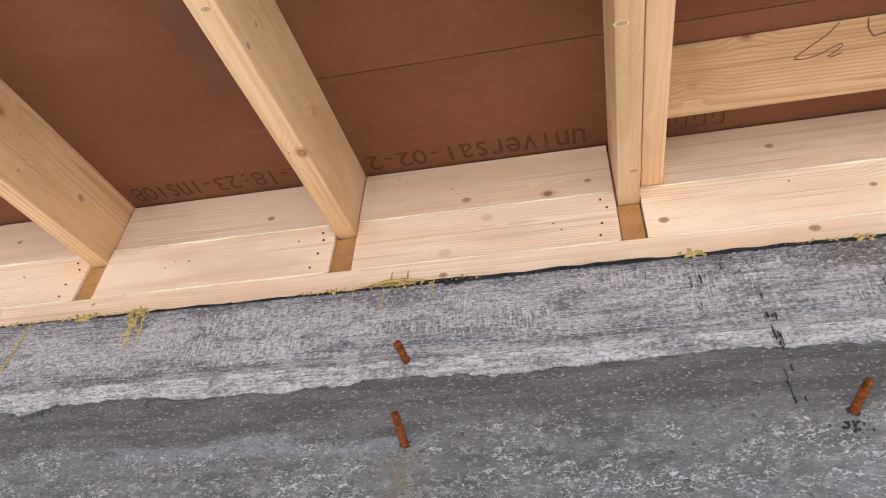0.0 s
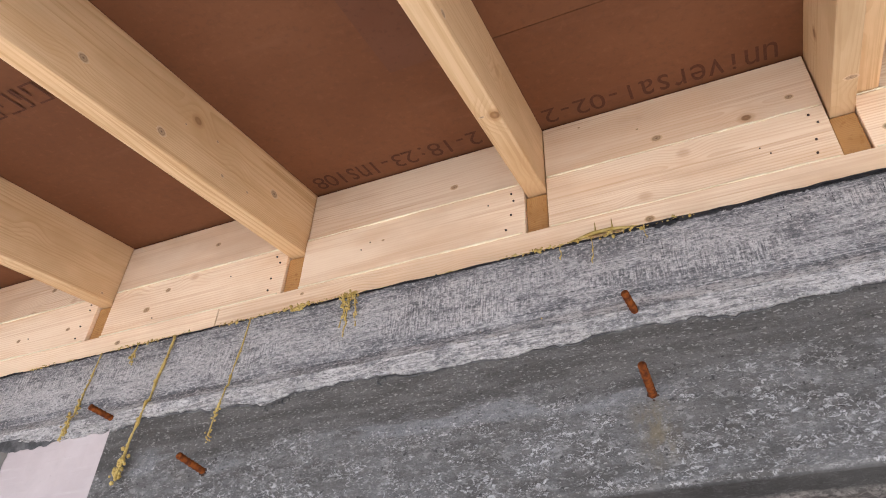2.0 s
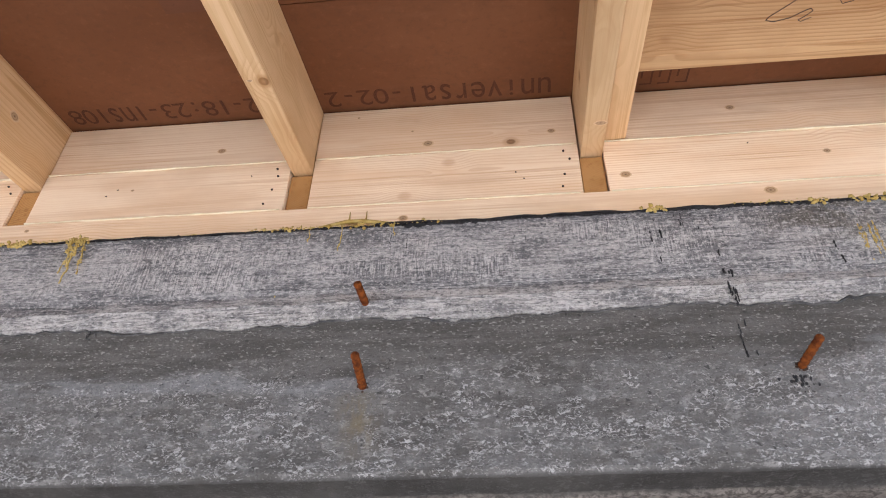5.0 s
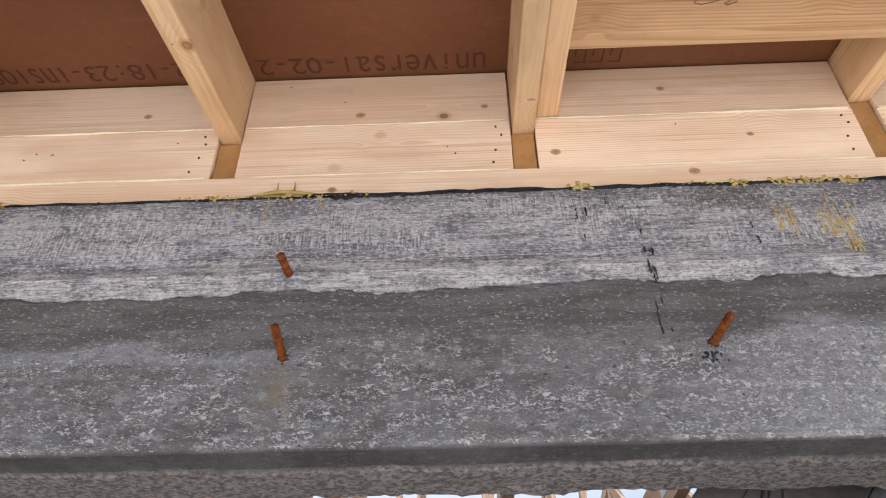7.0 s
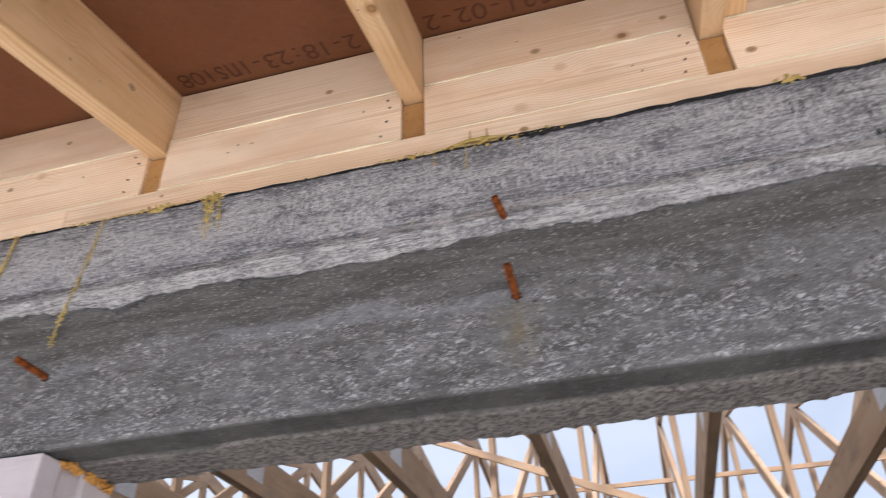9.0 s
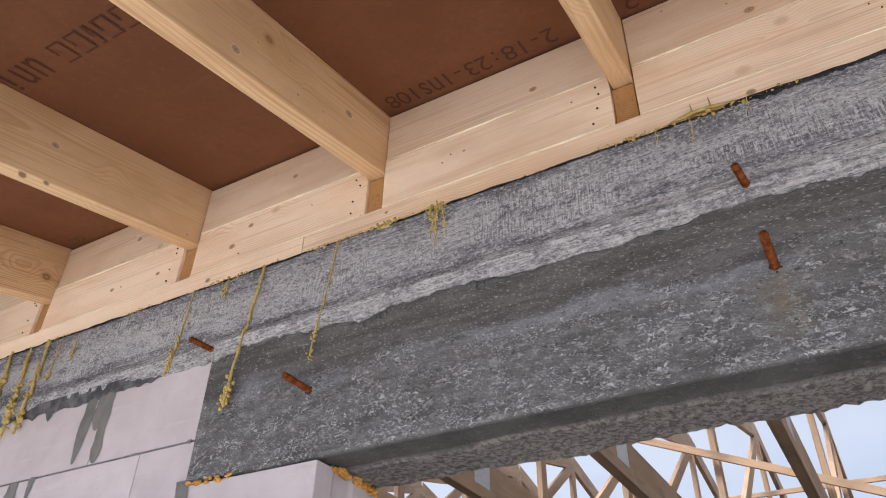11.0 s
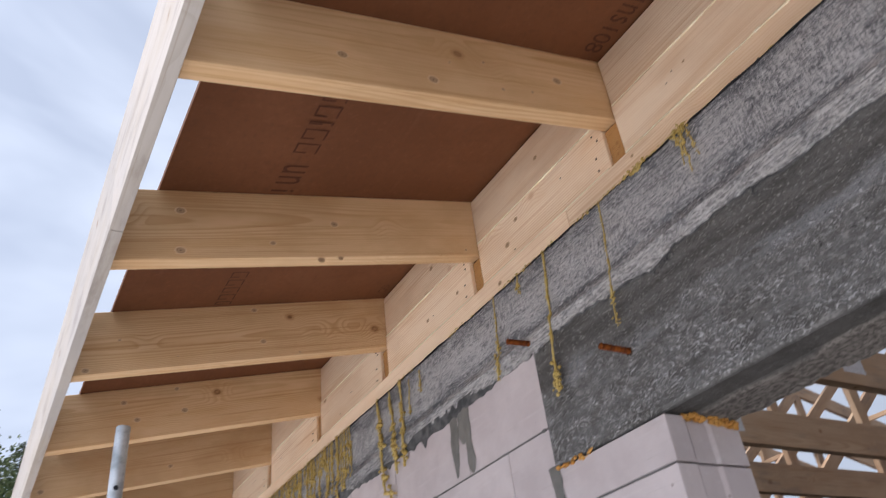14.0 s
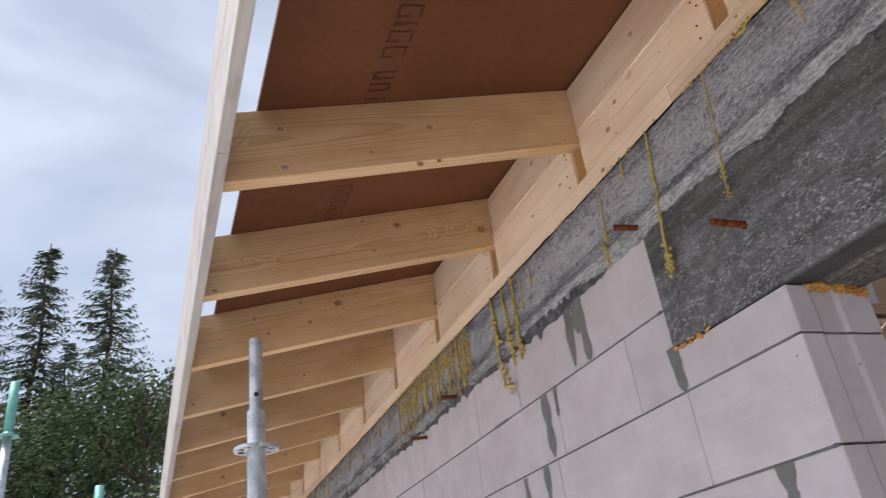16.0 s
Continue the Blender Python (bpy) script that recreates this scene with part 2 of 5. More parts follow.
        col = m.mix(m.math("MULTIPLY", m.band(blot, 0.60, 0.66), 0.55), col, (0.105, 0.110, 0.120))
        brown = m.math("MULTIPLY", m.band(m.math("ABSOLUTE", m.math("SUBTRACT", x, 1.02)), 0.16, 0.02), m.band(blot, 0.44, 0.54))
        col = m.mix(m.math("MULTIPLY", m.math("MULTIPLY", brown, m.band(zw, 2.52, 2.56)), 0.65), col, (0.12, 0.108, 0.085))
        far = m.math("MULTIPLY", m.band(x, 1.05, 1.25), m.math("MULTIPLY", m.band(zw, 2.540, 2.560), m.band(patch, 0.40, 0.52)))
        col = m.mix(m.math("MULTIPLY", far, 0.7), col, (0.12, 0.125, 0.135))
        col = m.mix(m.math("MULTIPLY", m.band(grit, 0.545, 0.585), 0.60), col, (0.66, 0.665, 0.675))
        col = m.mix(m.math("MULTIPLY", m.band(grit, 0.435, 0.395), 0.70), col, (0.06, 0.065, 0.074))
        mott = m.noise(m.coords((30, 30, 70)), 1.0, 6, 0.72, 0.4)
        col = m.mix(m.math("MULTIPLY", m.band(mott, 0.46, 0.37), 0.55), col, (0.095, 0.100, 0.112))
        h = m.math("ADD", m.math("MULTIPLY", streak_h, 1.3), m.math("ADD", m.math("MULTIPLY", m.math("MULTIPLY", streak_v, where_v), 1.2), m.math("ADD", mid, grit)))
        m.bump(h, 0.7, 0.005)
    else:
        base = m.noise(m.coords((5, 5, 40)), 1.0, 6, 0.65)
        col = m.mix(m.band(base, 0.42, 0.58), (0.076, 0.074, 0.070), (0.118, 0.116, 0.112))
        zp = m.math("ADD", z, m.math("MULTIPLY_ADD", patch, 0.16, -0.08))
        lower = m.band(zp, 2.320, 2.290)
        col = m.mix(m.math("MULTIPLY", lower, m.math("MULTIPLY_ADD", m.band(mid, 0.42, 0.56), 0.6, 0.1)), col, (0.150, 0.151, 0.151))
        col = m.mix(m.math("MULTIPLY", m.math("MULTIPLY", lower, m.band(m.axis(c, 0), 0.75, 1.1)), 0.55), col, (0.27, 0.275, 0.28))
        wash = m.band(m.noise(m.coords((4, 4, 16)), 1.0, 4, 0.5), 0.54, 0.62)
        col = m.mix(m.math("MULTIPLY", m.math("MULTIPLY", wash, m.band(zp, 2.255, 2.29)), m.math("MULTIPLY", m.band(zp, 2.34, 2.31), 0.6)), col, (0.225, 0.235, 0.248))
        flake = m.noise(m.coords((105, 105, 165)), 1.0, 5, 0.62, 1.0)
        curl = m.noise(m.coords((85, 85, 120)), 1.0, 3, 0.5, 1.8)
        curl = m.math("MULTIPLY", m.band(m.math("ABSOLUTE", m.math("SUBTRACT", curl, 0.57)), 0.030, 0.010), m.band(flake, 0.44, 0.50))
        spots = m.math("MAXIMUM", m.band(flake, 0.555, 0.590), curl)
        crowd = m.noise(m.coords((16, 16, 26)), 1.0, 4, 0.6)
        more = m.math("MULTIPLY_ADD", m.band(z, 2.30, 2.14), 0.10, -0.02)
        dens = m.math("MULTIPLY", lower, m.band(m.math("ADD", m.math("ADD", crowd, more), m.math("MULTIPLY", m.band(m.axis(c, 0), 0.70, 1.05), 0.16)), 0.51, 0.59))
        col = m.mix(m.math("MULTIPLY", m.math("MULTIPLY", spots, m.math("MULTIPLY_ADD", dens, 0.93, 0.07)), 0.85), col, (0.50, 0.505, 0.51))
        few = m.band(m.noise(m.coords((130, 130, 300)), 1.0, 3, 0.6), 0.60, 0.63)
        col = m.mix(m.math("MULTIPLY", few, 0.6), col, (0.38, 0.38, 0.37))
        mott = m.noise(m.coords((34, 34, 60)), 1.0, 6, 0.72)
        col = m.mix(m.math("MULTIPLY", m.band(mott, 0.48, 0.40), 0.35), col, (0.060, 0.059, 0.057))
        col = m.mix(m.math("MULTIPLY", m.math("MULTIPLY", m.band(mott, 0.53, 0.62), lower), 0.45), col, (0.34, 0.34, 0.34))
        col = m.mix(m.math("MULTIPLY", m.band(fine, 0.55, 0.62), 0.5), col, (0.055, 0.054, 0.052))
        pits = m.band(m.noise(m.coords((90, 90, 110)), 1.0, 2, 0.5), 0.31, 0.27)
        col = m.mix(m.math("MULTIPLY", pits, 0.8), col, (0.035, 0.035, 0.035))
        # underside: smooth front strip, rough back, both with shade put into the colour
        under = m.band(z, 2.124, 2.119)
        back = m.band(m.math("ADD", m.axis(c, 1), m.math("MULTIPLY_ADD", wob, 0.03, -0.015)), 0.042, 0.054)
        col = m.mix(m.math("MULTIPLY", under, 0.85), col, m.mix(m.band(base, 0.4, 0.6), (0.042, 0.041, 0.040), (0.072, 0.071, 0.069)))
        grit = m.noise(m.coords((85, 95, 95)), 1.0, 6, 0.75, 0.5)
        rough_tone = m.mix(m.band(grit, 0.42, 0.58), (0.085, 0.079, 0.073), (0.235, 0.22, 0.205))
        col = m.mix(m.math("MULTIPLY", under, m.math("MULTIPLY", back, 0.9)), col, rough_tone)
        run_x = m.math("ABSOLUTE", m.math("SUBTRACT", m.math("ADD", m.axis(c, 0), m.math("MULTIPLY", patch, 0.03)), 0.222))
        rust = m.math("MULTIPLY", m.band(run_x, 0.050, 0.0), m.math("MULTIPLY", m.band(z, 2.13, 2.20), m.band(z, 2.275, 2.250)))
        rust = m.math("MULTIPLY", rust, m.band(m.noise(m.coords((40, 40, 18)), 1.0, 5, 0.7), 0.36, 0.60))
        col = m.mix(m.math("MULTIPLY", rust, 0.65), col, (0.17, 0.138, 0.080))
        m.bump(m.math("ADD", m.math("MULTIPLY", m.math("MULTIPLY", spots, dens), 0.5), m.math("ADD", mid, m.math("MULTIPLY", m.math("ADD", fine, few), 0.6))), 0.8, 0.003)
    col = m.mix(m.math("MULTIPLY", m.band(fine, 0.35, 0.2), 0.3), col, (0.45, 0.45, 0.45))
    m.colour(col)
    return m.mat


def aircrete():
    m = Nodes("aerated_concrete", 0.9)
    c = m.coords((1, 1, 1), 11.0)
    pores = m.noise(c, 420.0, 3, 0.6)
    soft = m.noise(c, 9.0, 4, 0.6)
    drag = m.noise(m.coords((5, 30, 60), 6.0), 1.0, 5, 0.6)
    col = m.mix(m.band(soft, 0.3, 0.7), (0.475, 0.426, 0.432), (0.55, 0.502, 0.507))
    col = m.mix(m.math("MULTIPLY", m.band(drag, 0.55, 0.75), 0.35), col, (0.62, 0.60, 0.60))
    col = m.mix(m.math("MULTIPLY", m.band(pores, 0.62, 0.74), 0.4), col, (0.36, 0.33, 0.32))
    pit = m.voronoi(m.coords((17, 17, 17), 5.0), 1.0)
    col = m.mix(m.math("MULTIPLY", m.band(pit, 0.07, 0.045), 0.75), col, (0.27, 0.23, 0.22))
    scrape = m.noise(m.coords((8, 50, 160), 4.0), 1.0, 5, 0.7)
    col = m.mix(m.math("MULTIPLY", m.band(scrape, 0.60, 0.68), 0.3), col, (0.40, 0.36, 0.35))
    tint = m.math("MULTIPLY_ADD", m.random(), 0.10, 0.93)
    comb = m.n.new("ShaderNodeCombineColor")
    for s in comb.inputs:
        m.l.new(tint, s)
    m.colour(m.mix(1.0, col, comb.outputs[0], "MULTIPLY"))
    m.bump(pores, 0.35, 0.0008)
    return m.mat


def plain(name, a, b, scale=30.0, roughness=0.8, metallic=0.0, bump=0.3, depth=0.002, stretch=(1, 1, 1)):
    """Two tones of one surface, mixed by noise at two scales."""
    m = Nodes(name, roughness, metallic)
    big = m.noise(m.coords(stretch, 3.0), scale, 5, 0.6)
    small = m.noise(m.coords(stretch, 3.0), scale * 9, 3, 0.6)
    col = m.mix(m.band(big, 0.32, 0.68), a, b)
    col = m.mix(m.math("MULTIPLY", m.band(small, 0.55, 0.75), 0.4), col, (a[0] * 0.6, a[1] * 0.6, a[2] * 0.6))
    m.colour(col)
    m.bump(m.math("ADD", big, small), bump, depth)
    return m.mat


def leafy(name, a, b):
    m = Nodes(name, 0.7)
    isl = m.n.new("ShaderNodeNewGeometry").outputs["Random Per Island"]
    m.colour(m.mix(isl, a, b))
    return m.mat


def knot_wood():
    """Round knots: a dark rim, brown rings, a dark heart; the mesh has the radius 1."""
    m = Nodes("pine_knot", 0.6)
    c = m.coords((1, 1, 0))
    ln = m.n.new("ShaderNodeVectorMath")
    ln.operation = "LENGTH"
    m.l.new(c, ln.inputs[0])
    r = m.math("ADD", ln.outputs["Value"], m.math("MULTIPLY_ADD", m.noise(m.coords((2.2, 2.2, 2.2), 9.0), 1.0, 3), 0.3, -0.15))
    col = m.ramp(r, (0.0, (0.095, 0.052, 0.032)), (0.18, (0.33, 0.21, 0.12)), (0.42, (0.46, 0.315, 0.185)), (0.58, (0.30, 0.18, 0.095)), (0.72, (0.54, 0.37, 0.215)), (0.92, (0.68, 0.49, 0.30)))
    m.colour(col)
    return m.mat


KNOT = knot_wood()
PINE = pine("pine_rafter", (0.70, 0.49, 0.285), (0.49, 0.28, 0.12))
PINE_PALE = pine("pine_board", (0.93, 0.765, 0.580), (0.70, 0.470, 0.280), ring=150.0)
PINE_NOGGIN = pine("pine_noggin", (0.60, 0.395, 0.215), (0.34, 0.175, 0.070), ring=130.0)
PINE_FASCIA = pine("pine_fascia", (0.46, 0.435, 0.405), (0.37, 0.335, 0.295), wear=0.4)
PINE_TRUSS = pine("pine_truss", (0.44, 0.31, 0.20), (0.29, 0.17, 0.095), wear=0.5)
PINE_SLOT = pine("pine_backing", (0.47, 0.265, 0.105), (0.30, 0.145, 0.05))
BOARD = hardboard()
BOARD_DARK = plain("darker_fibreboard", (0.132, 0.054, 0.029), (0.150, 0.063, 0.035), 8.0, 0.75, bump=0.15)
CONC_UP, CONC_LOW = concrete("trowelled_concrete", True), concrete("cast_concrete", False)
BLOCK = aircrete()
MORTAR = plain("grey_mortar", (0.13, 0.13, 0.125), (0.22, 0.215, 0.21), 40.0, 0.9)
SKIRT = plain("dark_mortar", (0.055, 0.057, 0.06), (0.13, 0.132, 0.135), 35.0, 0.9, bump=0.6, depth=0.004)
WET = plain("wet_mortar", (0.125, 0.125, 0.115), (0.175, 0.172, 0.16), 18.0, 0.6, bump=0.5)
FOAM = plain("yellow_foam", (0.42, 0.29, 0.065), (0.58, 0.45, 0.16), 60.0, 0.55, bump=0.6, depth=0.003)
FOAM_PALE = plain("pale_foam", (0.62, 0.48, 0.17), (0.76, 0.64, 0.34), 45.0, 0.5, bump=0.5, depth=0.002)
FOAM_ORANGE = plain("orange_foam", (0.50, 0.22, 0.035), (0.62, 0.33, 0.08), 50.0, 0.6, bump=0.6, depth=0.004)
GLUE = plain("cream_glue", (0.80, 0.70, 0.48), (0.86, 0.78, 0.60), 80.0, 0.5)
RUST = plain("rusty_steel", (0.060, 0.014, 0.005), (0.215, 0.062, 0.012), 90.0, 0.95, 0.0, 0.6, 0.001)
HOLE = plain("rust_dark_rim", (0.030, 0.020, 0.015), (0.075, 0.045, 0.030), 120.0, 0.9)
ZINC = plain("galvanised_steel", (0.30, 0.33, 0.35), (0.60, 0.64, 0.67), 16.0, 0.45, 0.6, 0.2, 0.001)
TEAL = plain("teal_painted_steel", (0.10, 0.33, 0.29), (0.16, 0.42, 0.37), 25.0, 0.5, 0.1)
DARK = plain("black_bitumen", (0.016, 0.017, 0.019), (0.035, 0.036, 0.04), 60.0, 0.75)
DARK_PANEL = plain("dark_grey_render", (0.032, 0.029, 0.028), (0.085, 0.078, 0.075), 7.0, 0.85, stretch=(1, 1, 2.5))
SHADED_WALL = plain("shaded_wall", (0.016, 0.011, 0.010), (0.034, 0.021, 0.018), 6.0, 0.9)
NAIL = plain("dark_nail", (0.05, 0.035, 0.03), (0.09, 0.06, 0.05), 200.0, 0.6, 0.5)
PLATE = plain("nail_plate_zinc", (0.50, 0.52, 0.54), (0.62, 0.64, 0.66), 90.0, 0.45, 0.7)
INK = plain("faded_ink", (0.070, 0.027, 0.015), (0.112, 0.044, 0.024), 300.0, 0.8, bump=0.05)
PENCIL = plain("pencil_mark", (0.06, 0.045, 0.04), (0.10, 0.075, 0.06), 200.0, 0.8, bump=0.05)
BOUNCE_CUT = plain("bounce_cut_slab", (0.036, 0.034, 0.032), (0.060, 0.058, 0.056), 3.0, 0.9)
SOIL = plain("sandy_ground", (0.50, 0.48, 0.455), (0.62, 0.60, 0.57), 0.9, 0.95, bump=0.5, depth=0.02)
BARK = plain("bark", (0.055, 0.042, 0.032), (0.10, 0.078, 0.058), 12.0, 0.95, bump=0.8, depth=0.01)
NEEDLE = leafy("spruce_needles", (0.037, 0.060, 0.036), (0.086, 0.114, 0.064))
LEAF = leafy("birch_leaves", (0.046, 0.076, 0.034), (0.105, 0.135, 0.060))


# ---- builders ----
def mesh_of(bm, name, material):
    me = bpy.data.meshes.new(name)
    bm.to_mesh(me)
    bm.free()
    me.materials.append(material)
    return me


def thing(name, label, category, group="", kind=""):
    return tagged(new(name), label, category, group, kind)


def part(name, bm, material, parent=None, label=""):
    ob = new(name, mesh_of(bm, name, material))
    if parent is not None:
        ob.parent = parent
    if label:
        tagged(ob, label)
    return ob


def box(bm, x0, y0, z0, x1, y1, z1, bevel=0.0):
    vs = bmesh.ops.create_cube(bm, size=1.0)["verts"]
    for v in vs:
        v.co = Vector((x0 if v.co.x < 0 else x1, y0 if v.co.y < 0 else y1, z0 if v.co.z < 0 else z1))
    if bevel:
        es = list({e for v in vs for e in v.link_edges})
        bmesh.ops.bevel(bm, geom=es, offset=bevel, segments=2, affect="EDGES", profile=0.6)
    return vs


def plank(name, length, thick, high, m, material, shear0=0.0, shear1=0.0, bevel=0.0025, parent=None):
    """A sawn board, its length along local x from 0, thickness along y, height along z; shear: how far an end's top leans along x."""
    bm = bmesh.new()
    box(bm, 0, 0, 0, length, thick, high)
    for v in bm.verts:
        v.co.x += (shear0 if v.co.x < length / 2 else shear1) * v.co.z / high
    bmesh.ops.bevel(bm, geom=list(bm.edges), offset=bevel, segments=2, affect="EDGES", profile=0.6)
    ob = part(name, bm, material, parent)
    ob.matrix_basis = m
    return ob


def axes(origin, ex, ey, ez):
    ex, ey, ez = Vector(ex).normalized(), Vector(ey).normalized(), Vector(ez).normalized()
    return Matrix(((ex.x, ey.x, ez.x, origin[0]), (ex.y, ey.y, ez.y, origin[1]), (ex.z, ey.z, ez.z, origin[2]), (0, 0, 0, 1)))


def strut(name, a, b, thick, high, material, parent=None, side=(1, 0, 0)):
    """A board from a to b (its middle line), thickness along side."""
    a, b = Vector(a), Vector(b)
    ex = (b - a).normalized()
    ey = Vector(side)
    ey = (ey - ex * ey.dot(ex)).normalized()
    ez = ex.cross(ey)
    o = a - ey * thick / 2 - ez * high / 2
    return plank(name, (b - a).length, thick, high, axes(o, ex, ey, ez), material, bevel=0.002, parent=parent)


def tube(bm, pts, radii, sides=8, caps=True):
    """A tapering, bending tube through pts."""
    rings = []
    for i, p in enumerate(pts):
        d = (Vector(pts[min(i + 1, len(pts) - 1)]) - Vector(pts[max(i - 1, 0)])).normalized()
        u = d.cross(Vector((0.31, 0.94, 0.13))).normalized()
        w = d.cross(u)
        rings.append([bm.verts.new(Vector(p) + (u * math.cos(a) + w * math.sin(a)) * radii[i]) for a in (2 * math.pi * k / sides for k in range(sides))])
    for r, s in zip(rings, rings[1:]):
        for k in range(sides):
            bm.faces.new((r[k], r[(k + 1) % sides], s[(k + 1) % sides], s[k]))
    if caps:
        bm.faces.new(rings[0][::-1])
        bm.faces.new(rings[-1])
    bmesh.ops.recalc_face_normals(bm, faces=bm.faces)


def smooth(ob):
    for p in ob.data.polygons:
        p.use_smooth = True
    return ob


def lump(bm, p, r, squash=(1, 1, 1), rough=0.35, sub=2):
    vs = bmesh.ops.create_icosphere(bm, subdivisions=sub, radius=1.0)["verts"]
    off = Vector((random.uniform(-50, 50), random.uniform(-50, 50), 0))
    for v in vs:
        k = 1 + rough * noise.noise(v.co * 1.9 + off)
        v.co = Vector((v.co.x * squash[0], v.co.y * squash[1], v.co.z * squash[2])) * r * k + Vector(p)


# ---- sizes ----
STEP = 0.614            # rafters' spacing
WIDE = 0.045            # rafters' thickness
SLOPE = 0.237
FACE = -0.028           # outer face of the masonry
BACK = 0.172
TOP_Z, LOW_Z = 3.012, 2.815
PLATE_LO, PLATE_HI, MID, BEAM_TOP = 2.632, 2.704, 2.851, 2.627
LINTEL_LO, BAND_LO = 2.118, 2.408
TAIL = -0.970
FIRST, LAST = -15, 1


def roof_z(y):
    return TOP_Z + SLOPE * y


# ---- ground ----
bm = bmesh.new()
N = 60
grid = [[None] * (N + 1) for _ in range(N + 1)]
for i in range(N + 1):
    for j in range(N + 1):
        u, v = (i / N * 2 - 1), (j / N * 2 - 1)
        x, y = 900 * u * abs(u) ** 1.6, 900 * v * abs(v) ** 1.6
        far = min(1.0, max(0.0, (math.hypot(x, y) - 12) / 30))
        grid[i][j] = bm.verts.new((x, y, 0.25 * far * noise.noise(Vector((x * 0.08, y * 0.08, 3)))))
for i in range(N):
    for j in range(N):
        bm.faces.new((grid[i][j], grid[i + 1][j], grid[i + 1][j + 1], grid[i][j + 1]))
tagged(part("ground", bm, SOIL), "bare sandy ground of the building site", "ground", kind="structure")


# unseen floor, added and kept dark to cut bounce light on the trusses
bm = bmesh.new()
box(bm, -9.9, 0.18, 0.01, 5.9, 11.4, 0.12)
tagged(part("floor", bm, BOUNCE_CUT), "unseen dark floor slab added to cut bounce light inside the house", "floor", kind="structure")

# ---- concrete: ring beam and lintel ----
EDGE = []


def cast_beam(name, x0, x1, material, profile, step, rough, wavy=9.0):
    """A beam along x whose front is a fine uneven skin. profile: (y, z, unevenness) from the back top round the front to the back bottom."""
    bm = bmesh.new()
    xs = [x0 + (x1 - x0) * i / max(1, round((x1 - x0) / step)) for i in range(max(1, round((x1 - x0) / step)) + 1)]
    rows = []
    for x in xs:
        row = []
        for y, z, k in profile:
            a = noise.noise(Vector((x * 9, y * 9, z * 14))) * 0.6 + noise.noise(Vector((x * 31, y * 31, z * 44))) * 0.4
            b = noise.noise(Vector((x * 12 + 40, y * 12, z * 12))) + 0.7 * noise.noise(Vector((x * 60, y * 30, 7)))
            lip = (-0.007 + 0.018 * noise.noise(Vector((x * 4.3, 3.3, 0))) + 0.009 * noise.noise(Vector((x * 15, 5.1, 0))) + 0.007 * noise.noise(Vector((x * 55, 1.1, 0)))) if k >= wavy else 0.0
            lip -= 0.009 * max(0.0, 1 - abs(x + 0.2) / 0.35) if k >= wavy else 0.0
            row.append(bm.verts.new((x, y + rough * k * a, z + rough * k * b * 0.9 + lip)))
        rows.append(row)
        if wavy < 5:
            EDGE.append(min((v.co for v in row if v.co.y < FACE - 0.001), key=lambda p: p.z).copy())
    n = len(profile)
    for r, s in zip(rows, rows[1:]):
        for k in range(n):
            bm.faces.new((r[k], s[k], s[(k + 1) % n], r[(k + 1) % n]))
    bm.faces.new(rows[0])
    bm.faces.new(rows[-1][::-1])
    bmesh.ops.recalc_face_normals(bm, faces=bm.faces)
    return part(name, bm, material)


def runs(pairs):
    """Even steps between the corners of a profile."""
    out = []
    for (y0, z0, k0), (y1, z1, k1), n in pairs:
        for i in range(n):
            f = i / n
            out.append((y0 + (y1 - y0) * f, z0 + (z1 - z0) * f, k0 + (k1 - k0) * f))
    return out


band_profile = runs([
    ((BACK, BEAM_TOP, 0), (FACE + 0.004, BEAM_TOP, 0.5), 2),
    ((FACE + 0.004, BEAM_TOP, 0.6), (FACE, BEAM_TOP - 0.006, 0.6), 2),
    ((FACE, BEAM_TOP - 0.006, 0.4), (FACE - 0.004, BAND_LO + 0.055, 0.4), 12),
    ((FACE - 0.002, BAND_LO + 0.055, 0.5), (FACE - 0.011, BAND_LO + 0.030, 0.7), 4),
    ((FACE - 0.011, BAND_LO + 0.030, 0.8), (FACE - 0.006, BAND_LO + 0.004, 1.3), 5),
    ((FACE - 0.006, BAND_LO + 0.002, 1.3), (FACE + 0.010, BAND_LO + 0.006, 1.0), 2),
    ((FACE + 0.012, BAND_LO - 0.001, 0), (BACK, BAND_LO - 0.001, 0), 1),
    ((BACK, BAND_LO - 0.001, 0), (BACK, BEAM_TOP, 0), 1)])
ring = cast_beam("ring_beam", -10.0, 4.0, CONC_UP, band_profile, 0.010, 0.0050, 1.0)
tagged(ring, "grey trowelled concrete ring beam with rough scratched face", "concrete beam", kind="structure")

